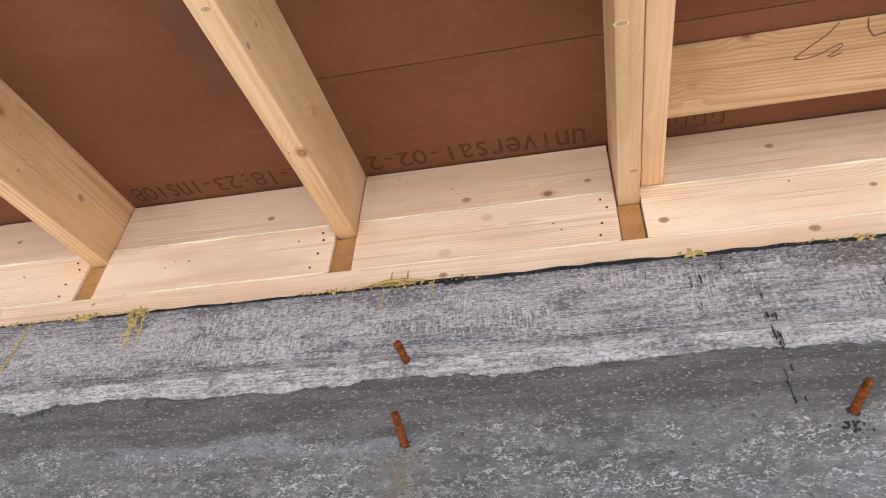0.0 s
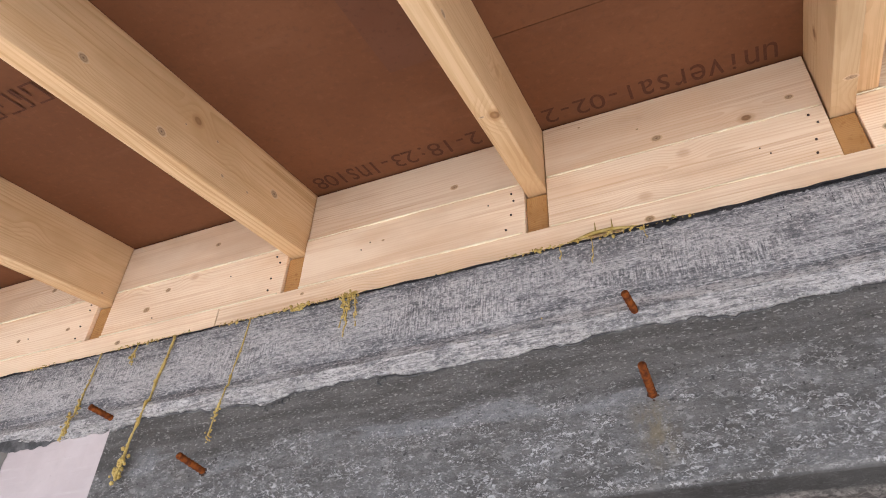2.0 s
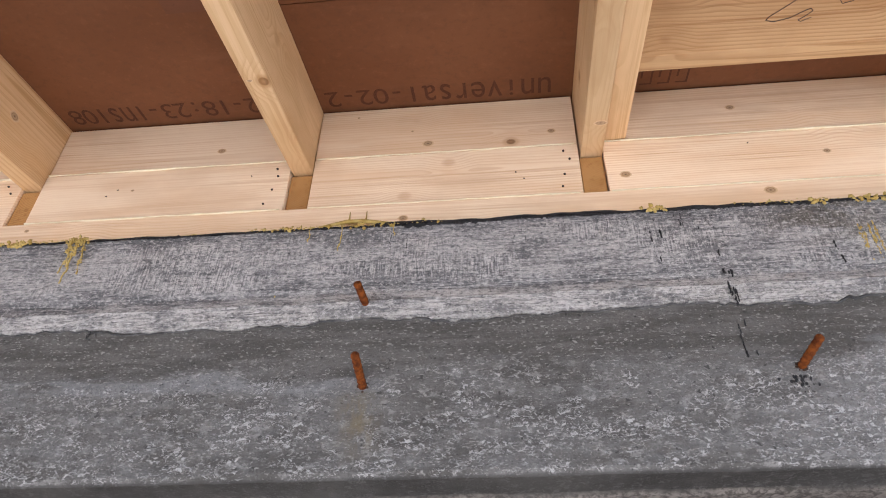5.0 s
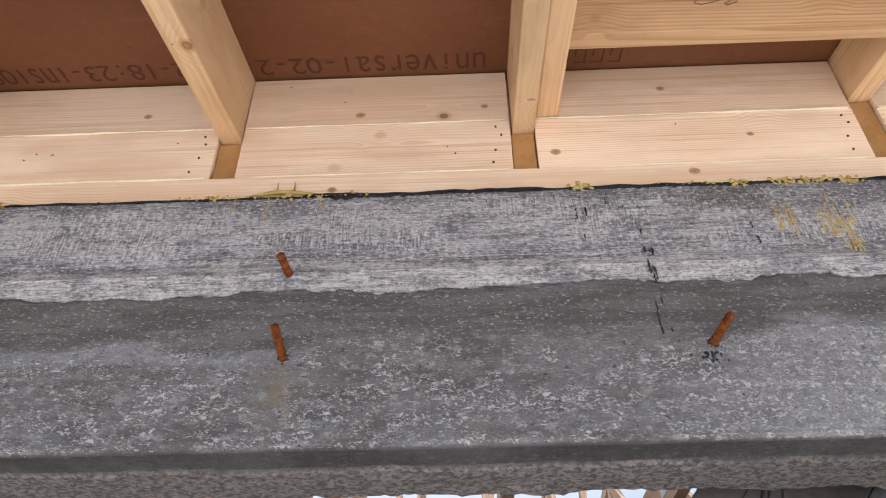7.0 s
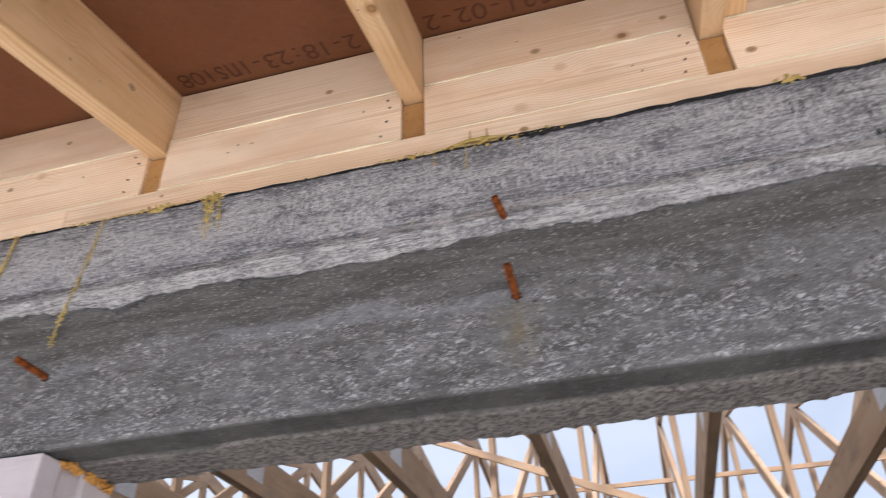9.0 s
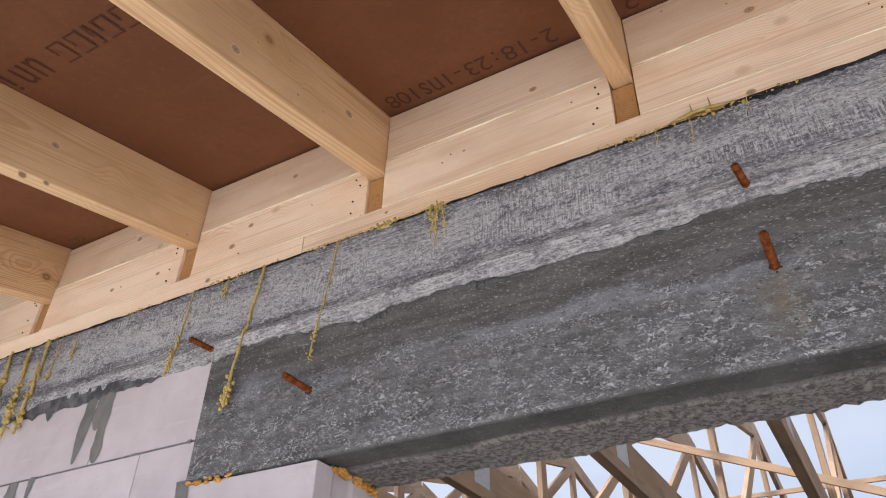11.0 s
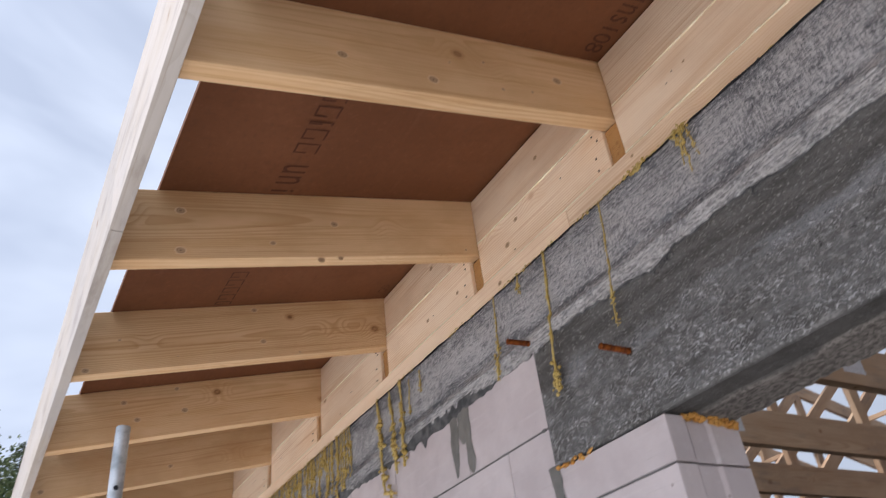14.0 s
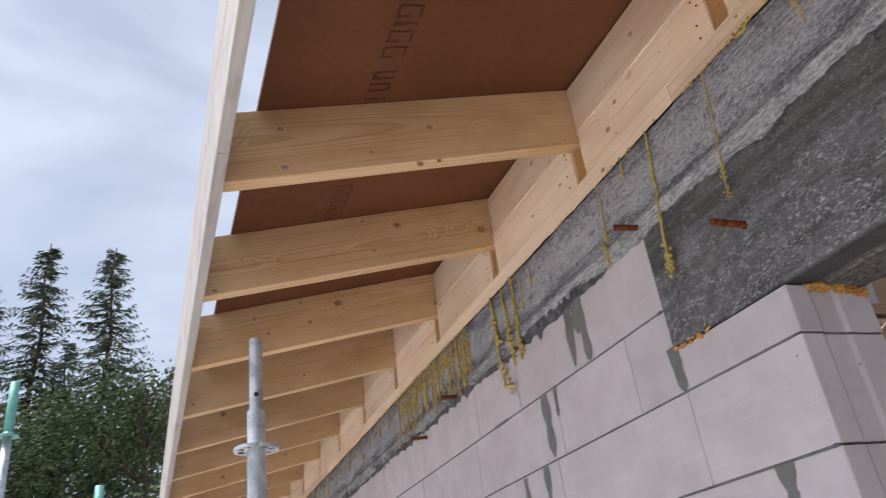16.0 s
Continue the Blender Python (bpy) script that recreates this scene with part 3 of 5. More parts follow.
lintel_profile = runs([
    ((BACK - 0.004, BAND_LO - 0.004, 0), (FACE + 0.014, BAND_LO - 0.004, 0), 2),
    ((FACE + 0.009, BAND_LO + 0.022, 0.1), (FACE + 0.002, BAND_LO + 0.022, 0.1), 2),
    ((FACE, BAND_LO + 0.020, 0.25), (FACE, LINTEL_LO + 0.010, 0.25), 16),
    ((FACE, LINTEL_LO + 0.010, 0.3), (FACE + 0.008, LINTEL_LO, 0.3), 3),
    ((FACE + 0.008, LINTEL_LO, 0.15), (0.046, LINTEL_LO + 0.002, 0.2), 5),
    ((0.046, LINTEL_LO + 0.002, 0.5), (0.054, LINTEL_LO - 0.004, 1.2), 2),
    ((0.054, LINTEL_LO - 0.004, 1.1), (BACK - 0.006, LINTEL_LO - 0.004, 1.5), 8),
    ((BACK - 0.006, LINTEL_LO - 0.004, 1.6), (BACK - 0.002, LINTEL_LO + 0.012, 1.2), 2),
    ((BACK - 0.002, LINTEL_LO + 0.012, 0.4), (BACK - 0.004, BAND_LO - 0.004, 0), 3)])
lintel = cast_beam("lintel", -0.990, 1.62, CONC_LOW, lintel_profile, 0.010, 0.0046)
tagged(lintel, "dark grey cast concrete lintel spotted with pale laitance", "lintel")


# crack where the trowelled skin ends on the lintel, with loose curls of it
bm = bmesh.new()
pts, rad = [], []
for p in EDGE:
    if -0.98 < p.x < 1.62:
        v = noise.noise(Vector((p.x * 6, 4.4, 0))) + 0.6 * noise.noise(Vector((p.x * 33, 2.4, 0)))
        pts.append((p.x, FACE - 0.0012, p.z - 0.0012))
        rad.append(0.0008 + 0.0017 * max(0.0, 0.35 + v))
tube(bm, pts, rad, 6)
part("skin_crack", bm, SKIRT, ring, "dark crack along the edge of the skin")
bm = bmesh.new()
for cx, turn in ((-0.56, 1.0), (-0.545, -1.0), (-0.52, 1.0), (-0.30, 1.0)):
    near = min(EDGE, key=lambda p: abs(p.x - cx))
    q = [(cx + 0.011 * math.cos(turn * a) * (1 - a / 9), FACE - 0.003, near.z - 0.010 + 0.011 * math.sin(a) * (1 - a / 9)) for a in (i * 0.45 for i in range(12))]
    tube(bm, q, [0.0014] * len(q), 5)
part("skin_curl", bm, SKIRT, ring, "loose curls of mortar skin")


# ---- aircrete wall ----
wall = thing("wall_1", "pale pinkish grey aerated concrete block wall", "wall", kind="structure")


def block(x0, x1, z0, z1, y0=FACE, y1=BACK, gap=0.0016, grooves=0):
    bm = bmesh.new()
    x0, x1, z0, z1 = x0 + gap * 0.8, x1 - gap * 0.8, z0 + gap * 1.5, z1 - gap * 1.3
    if grooves:
        # the end at x1 carries upright grooves
        outline = [(x0, y0), (x1, y0), (x1, y0 + 0.052), (x1 - 0.006, y0 + 0.060), (x1 - 0.006, y0 + 0.112), (x1, y0 + 0.120), (x1, y1), (x0, y1)]
        lo = [bm.verts.new((x, y, z0)) for x, y in outline]
        hi = [bm.verts.new((x, y, z1)) for x, y in outline]
        bm.faces.new(lo[::-1])
        bm.faces.new(hi)
        for k in range(len(lo)):
            bm.faces.new((lo[k], lo[(k + 1) % len(lo)], hi[(k + 1) % len(lo)], hi[k]))
        bmesh.ops.bevel(bm, geom=[e for e in bm.edges], offset=0.0014, segments=1, affect="EDGES")
    else:
        box(bm, x0, y0, z0, x1, y1, z1, 0.0016)
    ob = part("block", bm, BLOCK, wall)
    ob.location = (0, random.uniform(-0.0012, 0.0012), 0)
    return ob


JAMB = -0.648
COURSES = [(2.2125, BAND_LO + 0.0005, -0.990, [-1.335, -1.752, -2.086]),
           (2.022, 2.2125, -0.990, [-1.158, -1.535, -2.13]),
           (1.824, 2.022, JAMB, [-0.985, -1.585, -2.185]),
           (1.626, 1.824, JAMB, [-1.24, -1.84]),
           (1.428, 1.626, JAMB, [-0.94, -1.54]),
           (1.230, 1.428, JAMB, [-1.24, -1.84])]
for z0, z1, right, cuts in COURSES:
    edges = [right] + cuts
    while edges[-1] > -9.6:
        edges.append(edges[-1] - 0.598)
    for a, b in zip(edges[1:], edges):
        block(a, b, z0, z1, grooves=1 if b == JAMB else 0)
block(-0.988, JAMB, 2.022, LINTEL_LO - 0.001, grooves=1)
for side, x0, x1 in (("left", -10.0, JAMB - 0.02), ("right", 1.30, 4.0)):
    bm = bmesh.new()
    if side == "left":
        box(bm, x0, FACE + 0.005, 1.22, x1, BACK - 0.004, 2.020)
        box(bm, x0, FACE + 0.005, 2.020, -0.994, BACK - 0.004, BAND_LO - 0.004)
        box(bm, x0, FACE + 0.004, 0, JAMB, BACK, 1.2300)
    else:
        box(bm, x0, FACE + 0.004, 0, x1, BACK, LINTEL_LO - 0.006)
    part("mortar_bed", bm, MORTAR, wall, "dark grey mortar joints")

# mortar squeezed out along the bed joints
for zj, x_from, x_to in ((2.2125, -6.0, -0.995), (2.022, -6.0, JAMB - 0.002), (1.824, -6.0, JAMB - 0.002), (1.626, -6.0, JAMB - 0.002)):
    bm = bmesh.new()
    pts, rad = [], []
    x = x_from
    while x < x_to:
        v = noise.noise(Vector((x * 11, zj * 7, 0))) + 0.7 * noise.noise(Vector((x * 60, zj, 3)))
        pts.append((x, FACE + 0.0008, zj + 0.0008 * noise.noise(Vector((x * 30, zj, 6)))))
        rad.append(0.0016 + 0.0016 * max(0.0, v) + (0.003 if noise.noise(Vector((x * 7, zj * 3, 9))) > 0.48 else 0.0))
        x += 0.008
    tube(bm, pts, rad, 6)
    part("bed_joint", bm, MORTAR, wall, "uneven dark bed joint")

# mortar slurry runs on the blocks
def slurry(x, z0, z1, w, lean=0.0):
    bm = bmesh.new()
    n = 44
    left, right = [], []
    s = random.uniform(0, 90)
    for i in range(n + 1):
        f = i / n
        z = z0 + (z1 - z0) * f
        half = w / 2 * math.sqrt(max(0.02, 1 - f ** 5)) * (0.8 + 0.5 * noise.noise(Vector((s, f * 3, 0))) + 0.10 * noise.noise(Vector((s, f * 17, 4))))
        cx = x + lean * f + 0.004 * noise.noise(Vector((s + 9, f * 4, 2)))
        left.append(cx - half)
        right.append(cx + half)
    cols = 6
    rows = []
    for i in range(n + 1):
        z = z0 + (z1 - z0) * i / n
        rows.append([bm.verts.new((left[i] + (right[i] - left[i]) * k / cols, FACE - 0.0006 - 0.0022 * math.sin(math.pi * k / cols) * (1 + 0.3 * noise.noise(Vector((k * 2, i * 0.4, s)))), z)) for k in range(cols + 1)])
    for r, q in zip(rows, rows[1:]):
        for k in range(cols):
            bm.faces.new((r[k], q[k], q[k + 1], r[k + 1]))
    bmesh.ops.recalc_face_normals(bm, faces=bm.faces)
    ob = smooth(part("mortar_streak", bm, WET, wall, "dark run of wet mortar"))
    return ob


for x, z0, z1, w in ((-1.325, 2.405, 2.215, 0.052), (-1.385, 2.400, 2.225, 0.045), (-1.345, 2.400, 2.30, 0.05), (-0.997, 2.125, 2.024, 0.044), (-1.60, 2.21, 2.03, 0.055), (-1.53, 2.215, 2.13, 0.026), (-0.785, 1.822, 1.70, 0.05), (-1.662, 2.018, 1.85, 0.045), (-1.80, 2.015, 1.88, 0.04)):
    slurry(x, z0, z1, w, random.uniform(-0.01, 0.01))


bm = bmesh.new()
rows = []
nx = 640
for i in range(nx + 1):
    x = -1.06 - 5.4 * i / nx
    d = 0.020 + 0.016 * noise.noise(Vector((x * 3.0, 8.8, 0))) + 0.014 * noise.noise(Vector((x * 13, 2.8, 0))) + 0.045 * max(0.0, noise.noise(Vector((x * 30, 4.8, 0)))) ** 1.5
    d = max(0.002, d * min(1.0, (-1.06 - x) * 3 + 0.1))
    rows.append([bm.verts.new((x, FACE - 0.0065 * (1 - f) ** 0.6 - 0.001 + 0.0014 * noise.noise(Vector((x * 40, f * 3, 1))), BAND_LO + 0.012 - (d + 0.012) * f)) for f in (0, 0.35, 0.7, 1.0)])
for r, s in zip(rows, rows[1:]):
    for k in range(3):
        bm.faces.new((r[k], r[k + 1], s[k + 1], s[k]))
bmesh.ops.recalc_face_normals(bm, faces=bm.faces)
skirt = part("mortar_skirt", bm, SKIRT, wall, "ragged dark mortar edge under the ring beam")

# ---- timber along the wall ----
def rafter_at(x, low=LOW_Z, top=TOP_Z, tail=TAIL, inner=0.30):
    k = 1 / math.sqrt(1 + SLOPE ** 2)
    high = (top - low) * k
    down = Vector((0, -1, -SLOPE)).normalized()
    up = Vector((0, -SLOPE, 1)).normalized()
    start = Vector((x, inner, low + SLOPE * inner))
    length = (inner - tail) / k
    # plumb cut at the tail
    ob = plank("rafter", length, WIDE, high, axes(start, down, (1, 0, 0), up), PINE, 0.0, -high * SLOPE, 0.003)
    return ob


# local frame: x down the slope, y along +x of the world, z up from the roof: right handed when mirrored thickness is used
def rafter(x, label, **kw):
    return tagged(rafter_at(x, **kw), label, "rafter", "eaves rafters")


rafters = {k: rafter(k * STEP, "planed pale pine rafter with knots, overhanging the wall") for k in range(FIRST, LAST + 1)}
rafter(LAST * STEP + WIDE + 0.007, "shorter pine rafter doubling its neighbour", low=2.855)
rafter(1.326, "pale pine rafter, less deep than its neighbours", low=2.878)
rafter(1.95, "pale pine rafter over the wall plate")

xs_slots = [k * STEP for k in range(FIRST, LAST + 1)] + [1.326, 1.95]


def board(name, x0, x1, z0, z1, y0, y1, material, label, category, group=""):
    ob = plank(name, x1 - x0, y1 - y0, z1 - z0, pose(x0, y0, z0), material, bevel=0.0018)
    return tagged(ob, label, category, group)


for a, b in zip(xs_slots, xs_slots[1:]):
    xa, xb = a + WIDE + 0.0020, b - 0.0042
    low_b = board("blocking_board", xa, xb, PLATE_HI + 0.0008, MID - 0.001, random.uniform(-0.0015, 0.0015), 0.026, PINE_PALE, "pale planed pine board nailed between two rafters", "board", "lower blocking boards")
    up_x = xa if abs(a - STEP) > 0.01 else a + 2 * WIDE + 0.009
    up_b = board("blocking_board", up_x, xb, MID + 0.0008, 3.006, random.uniform(-0.001, 0.003), 0.026, PINE_PALE, "pale planed pine board closing the eaves under the sheathing", "board", "upper blocking boards")
    # nails beside the notch, on the lower board
    for i, (dx, dz) in enumerate(((0.030, 0.128), (0.022, 0.106), (0.034, 0.058), (0.040, 0.022))):
        bm = bmesh.new()
        bmesh.ops.create_cone(bm, cap_ends=True, segments=10, radius1=0.0028, radius2=0.0022, depth=0.004, matrix=pose(0, 0, 0, 90))
        nl = part("nail", bm, NAIL, low_b, "dark nail head")
        nl.location = (xb - xa - dx + random.uniform(-0.004, 0.004), -0.0003, dz + random.uniform(-0.006, 0.006))
    for i in range(random.choice((1, 2, 3))):
        bm = bmesh.new()
        bmesh.ops.create_cone(bm, cap_ends=True, segments=8, radius1=0.0017, radius2=0.0014, depth=0.003, matrix=pose(0, 0, 0, 90))
        nl = part("nail", bm, NAIL, low_b, "dark nail head")
        nl.location = (random.uniform(0.08, 0.48), -0.0003, random.uniform(0.015, 0.13))
    # bead of glue squeezed from the joint
    for z_bead, part_of in ((MID, low_b), (PLATE_HI, low_b)):
        bm = bmesh.new()
        pts, rad = [], []
        x = xa + 0.004
        while x < xb - 0.004:
            v = noise.noise(Vector((x * 7, z_bead * 5, 1.7))) + 0.5 * noise.noise(Vector((x * 40, z_bead, 8)))
            pts.append((x - xa, -0.0015 if z_bead > 2.8 else -0.0040, z_bead - PLATE_HI - 0.0008 + (0.0 if z_bead > 2.8 else 0.0012) + 0.0012 * noise.noise(Vector((x * 25, 3, z_bead)))))
            rad.append(0.0015 + 0.0026 * max(0.0, v + (0.15 if z_bead > 2.8 else 0.0)))
            x += 0.006
        tube(bm, pts, rad, 6)
        smooth(part("glue_bead", bm, GLUE, part_of, "cream bead of squeezed glue"))

for x0, x1 in ((-10.0, -4.62), (-4.618, -0.792), (-0.790, 2.6)):
    board("wall_plate", x0, x1, PLATE_LO, PLATE_HI, -0.004, 0.14, PINE_PALE, "pale pine wall plate lying on the ring beam", "wall plate", "wall plates")
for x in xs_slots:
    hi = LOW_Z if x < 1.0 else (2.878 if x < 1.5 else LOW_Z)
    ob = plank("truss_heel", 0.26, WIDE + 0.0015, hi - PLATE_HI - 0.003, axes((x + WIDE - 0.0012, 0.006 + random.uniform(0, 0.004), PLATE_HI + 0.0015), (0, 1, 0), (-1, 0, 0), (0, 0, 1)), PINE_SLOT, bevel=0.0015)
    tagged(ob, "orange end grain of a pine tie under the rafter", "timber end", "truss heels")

# noggin between the doubled rafter and its neighbour
lean_up = Vector((0, -SLOPE * 1.25, 1)).normalized()
nog = plank("noggin", 1.326 - 0.714, 0.045, 0.134, axes((0.7125, -0.235, 2.816), (1, 0, 0), lean_up.cross(Vector((1, 0, 0))), lean_up), PINE_NOGGIN, bevel=0.002)
tagged(nog, "pine noggin with pencilled loops between two rafters", "noggin")


# ---- knots ----
def knot_disc():
    bm = bmesh.new()
    rim = [bm.verts.new((math.cos(2 * math.pi * i / 18) * (1 + 0.10 * math.sin(3 * i)), math.sin(2 * math.pi * i / 18) * (1 + 0.08 * math.cos(2.3 * i)), 0)) for i in range(18)]
    mid = bm.verts.new((0, 0, 0.02))
    for i in range(18):
        bm.faces.new((mid, rim[i], rim[(i + 1) % 18]))
    return mesh_of(bm, "knot", KNOT)


KNOT_MESH = knot_disc()


def knot(owner, at, r, normal, longer=1.3):
    """A knot on a face of a board; longer along the grain."""
    n = Vector(normal)
    grain = Vector((1, 0, 0)) if abs(n.x) < 0.5 else Vector((0, 1, SLOPE)).normalized()
    grain = (grain - n * grain.dot(n)).normalized()
    ob = new("knot", KNOT_MESH)
    ob.parent = owner
    ob.matrix_parent_inverse = owner.matrix_basis.inverted()
    ob.matrix_basis = axes(Vector(at) + n * 0.0005, grain, n.cross(grain), n) @ Matrix.Diagonal((0.90 * r * longer, 0.90 * r, 0.005, 1))
    return ob


for k, y, z, r in ((-1, -0.155, 2.877, 13), (-1, -0.694, 2.722, 11), (-1, -0.498, 2.738, 12), (-1, -0.362, 2.847, 4), (-1, -0.452, 2.808, 3), (-1, -0.240, 2.807, 4),
                   (-1, -0.322, 2.782, 5), (-2, -0.452, 2.811, 11), (-2, -0.842, 2.752, 12), (-2, -0.833, 2.641, 12), (-2, -0.491, 2.690, 9), (-2, -0.437, 2.707, 7)):
    knot(rafters[k], (k * STEP + WIDE, y, z), r / 1000, (1, 0, 0))
for k, y, z, r in ((-2, -0.617, 2.712, 8), (-2, -0.041, 2.824, 5), (-3, -0.440, 2.770, 10), (-3, -0.473, 2.878, 10), (-3, -0.863, 2.711, 5), (-3, -0.940, 2.605, 10),
                   (-3, -0.318, 2.750, 4), (-3, -0.697, 2.683, 3), (-4, -0.749, 2.781, 11), (-4, -0.536, 2.774, 12), (-4, -0.571, 2.855, 9), (-4, -0.697, 2.722, 11),
                   (-5, -0.447, 2.772, 11), (-5, -0.930, 2.640, 12), (-5, -0.672, 2.809, 8), (-6, -0.713, 2.700, 12), (-7, -0.5, 2.76, 12), (0, -0.553, 2.765, 8), (0, -0.551, 2.703, 9)):
    knot(rafters[k], (k * STEP + WIDE, y, z), r / 1000, (1, 0, 0))
for k in range(FIRST, -6):
    for i in range(3):
        y = random.uniform(-0.9, -0.05)
        knot(rafters[k], (k * STEP + WIDE, y, LOW_Z + SLOPE * y + random.uniform(0.02, 0.17)), random.uniform(0.006, 0.012), (1, 0, 0))
for k, x, y, r in ((1, 0.624, -0.487, 8), (1, 0.646, -0.107, 9), (0, 0.026, -0.642, 7), (0, 0.012, -0.30, 4)):
    knot(rafters[k], (x, y, LOW_Z + SLOPE * y), r / 1000, (0, SLOPE / 1.0277, -1 / 1.0277), 1.7)
for x, z, r in ((0.293, 2.880, 11), (0.559, 2.895, 8), (-0.175, 2.903, 9), (0.941, 2.934, 9), (0.697, 2.751, 10), (0.257, 2.923, 3), (1.096, 2.784, 7), (0.132, 2.980, 3),
                (-1.044, 2.762, 10), (-0.989, 2.812, 8), (-1.316, 2.762, 7), (-1.502, 2.764, 7), (-0.35, 2.79, 4), (-0.86, 2.93, 8), (-1.45, 2.93, 9)):
    owner = min((o for o in scene.objects if o.name.startswith("blocking_board") and o.matrix_basis.translation.x < x and (o.matrix_basis.translation.z > 2.8) == (z > MID)), key=lambda o: x - o.matrix_basis.translation.x)
    knot(owner, (x, owner.matrix_basis.translation.y, z), r / 1000, (0, -1, 0))
plates = [o for o in scene.objects if o.name.startswith("wall_plate")]
for x, z, r in ((0.961, 2.682, 11), (0.25, 2.662, 9), (-0.55, 2.685, 5), (-1.1, 2.67, 8)):
    owner = min((o for o in plates if o.matrix_basis.translation.x < x), key=lambda o: x - o.matrix_basis.translation.x)
    knot(owner, (x, -0.004, z), r / 1000, (0, -1, 0))


# ---- sheathing over the eaves ----
def sheet(x0, x1, y0, y1, thick=0.020, lift=0.001):
    bm = bmesh.new()
    box(bm, x0, y0, 0, x1, y1, thick, 0.0012)
    for v in bm.verts:
        v.co.z += TOP_Z + lift + SLOPE * v.co.y
    ob = part("sheathing_board", bm, BOARD)
    return tagged(ob, "reddish brown fibreboard sheathing laid over the rafters", "sheathing", "sheathing boards")


for x0, x1 in ((-9.3, -6.25), (-6.248, -3.18), (-3.178, 0.021)):
    sheet(x0, x1, -0.895, 0.32)
sheet(0.023, 2.5, -0.895, -0.3285)
sheet(0.023, 2.5, -0.3265, 0.32)

# darker patch on the sheathing beside a rafter
bm = bmesh.new()
box(bm, -0.180, -0.88, -0.0022, -0.001, -0.330, 0.0)
for v in bm.verts:
    v.co.z += TOP_Z + 0.0008 + SLOPE * v.co.y
dk = part("patch_strip", bm, BOARD_DARK)
tagged(dk, "darker brown patch on the sheathing beside a rafter", "strip")

# ---- fascia ----
for x0, x1 in ((-9.6, -5.9), (-5.898, -1.05), (-1.048, 2.4)):
    ob = plank("fascia_board", x1 - x0, 0.027, 0.262, pose(x0, TAIL - 0.0285, 2.568), PINE_FASCIA, bevel=0.002)
    for v in ob.data.vertices:
        v.co.y -= 0.045 * v.co.z
    tagged(ob, "weathered whitish pine fascia board on the rafter ends", "fascia", "fascia boards")


# ---- rebar stubs ----
def stub(base, tip, r=0.0066):
    bm = bmesh.new()
    b, t = Vector(base), Vector(tip)
    d = (t - b)
    pts, rad = [], []
    n = 22
    for i in range(n + 1):
        f = i / n
        pts.append(b + d * f)
        rad.append(r * (1.0 + (0.13 if i % 3 == 0 else 0.0)))
    tube(bm, pts, rad, 10)
    ob = smooth(part("rebar_stub", bm, RUST))
    bm = bmesh.new()
    for _ in range(16):
        a = random.uniform(0, 2 * math.pi)
        lump(bm, (base[0] + math.cos(a) * r * 1.15, FACE - 0.0015, base[2] - 0.001 + math.sin(a) * r * 1.15), random.uniform(0.0014, 0.0030), (1.2, 0.5, 1), 0.6, 1)
    part("hole_rim", bm, HOLE, ob, "dark chipped rim round the rod")
    return tagged(ob, "rusty ribbed steel rod stub sticking out of concrete", "rebar", "rebar stubs")


STUBS = [((0.202, FACE + 0.01, 2.432), (0.193, -0.085, 2.443)), ((0.207, FACE + 0.01, 2.272), (0.206, -0.100, 2.291)),
         ((0.900, FACE + 0.01, 2.282), (0.912, -0.098, 2.290)), ((-0.985, FACE + 0.01, 2.425), (-1.005, -0.090, 2.432)),
         ((-0.690, FACE + 0.01, 2.264), (-0.705, -0.092, 2.274)), ((-2.235, FACE + 0.01, 2.411), (-2.250, -0.085, 2.410)),
         ((-2.62, FACE + 0.01, 2.36), (-2.64, -0.085, 2.36))]
for b, t in STUBS:
    stub(b, t)


# ---- foam ----
def foam_run(x, z0, z1, w, clumps=(), lean=0.0):
    """A thread of foam that ran down the concrete, with knots on it."""
    bm = bmesh.new()
    s = random.uniform(0, 80)
    z0 = min(z0, BEAM_TOP - 0.003)
    n = max(8, int((z0 - z1) / 0.006))
    pts, rad = [], []
    for i in range(n + 1):
        f = i / n
        z = z0 + (z1 - z0) * f
        y = FACE - 0.008 - (0.006 if z < 2.45 else 0) + 0.003 * noise.noise(Vector((s, f * 6, 2)))
        pts.append((x + lean * f + 0.004 * noise.noise(Vector((s, f * 5, 0))), y, z))
        rad.append(w * (0.38 + 0.75 * max(0, 0.3 + noise.noise(Vector((s + 5, f * 13, 0))) + 0.5 * noise.noise(Vector((s + 7, f * 41, 0))))))
    tube(bm, pts, rad, 6)
    for f in clumps:
        p = pts[int(f * n)]
        for _ in range(16):
            lump(bm, (p[0] + random.gauss(0, w * 1.3), p[1] + random.gauss(0, w * 0.6), p[2] + random.gauss(0, w * 2.6)), w * random.uniform(0.45, 1.15), (1, 1, 1.2), 0.7, sub=1)
    for i in range(0, n, 2):
        p = pts[i]
        lump(bm, (p[0] + random.gauss(0, w * 0.5), p[1] - w * 0.3, p[2]), w * random.uniform(0.4, 0.85), (1, 1, 1.3), 0.7, sub=1)
    return tagged(smooth(part("foam_drip", bm, FOAM)), "dried yellow foam drip hanging on the concrete", "foam drip", "foam drips")


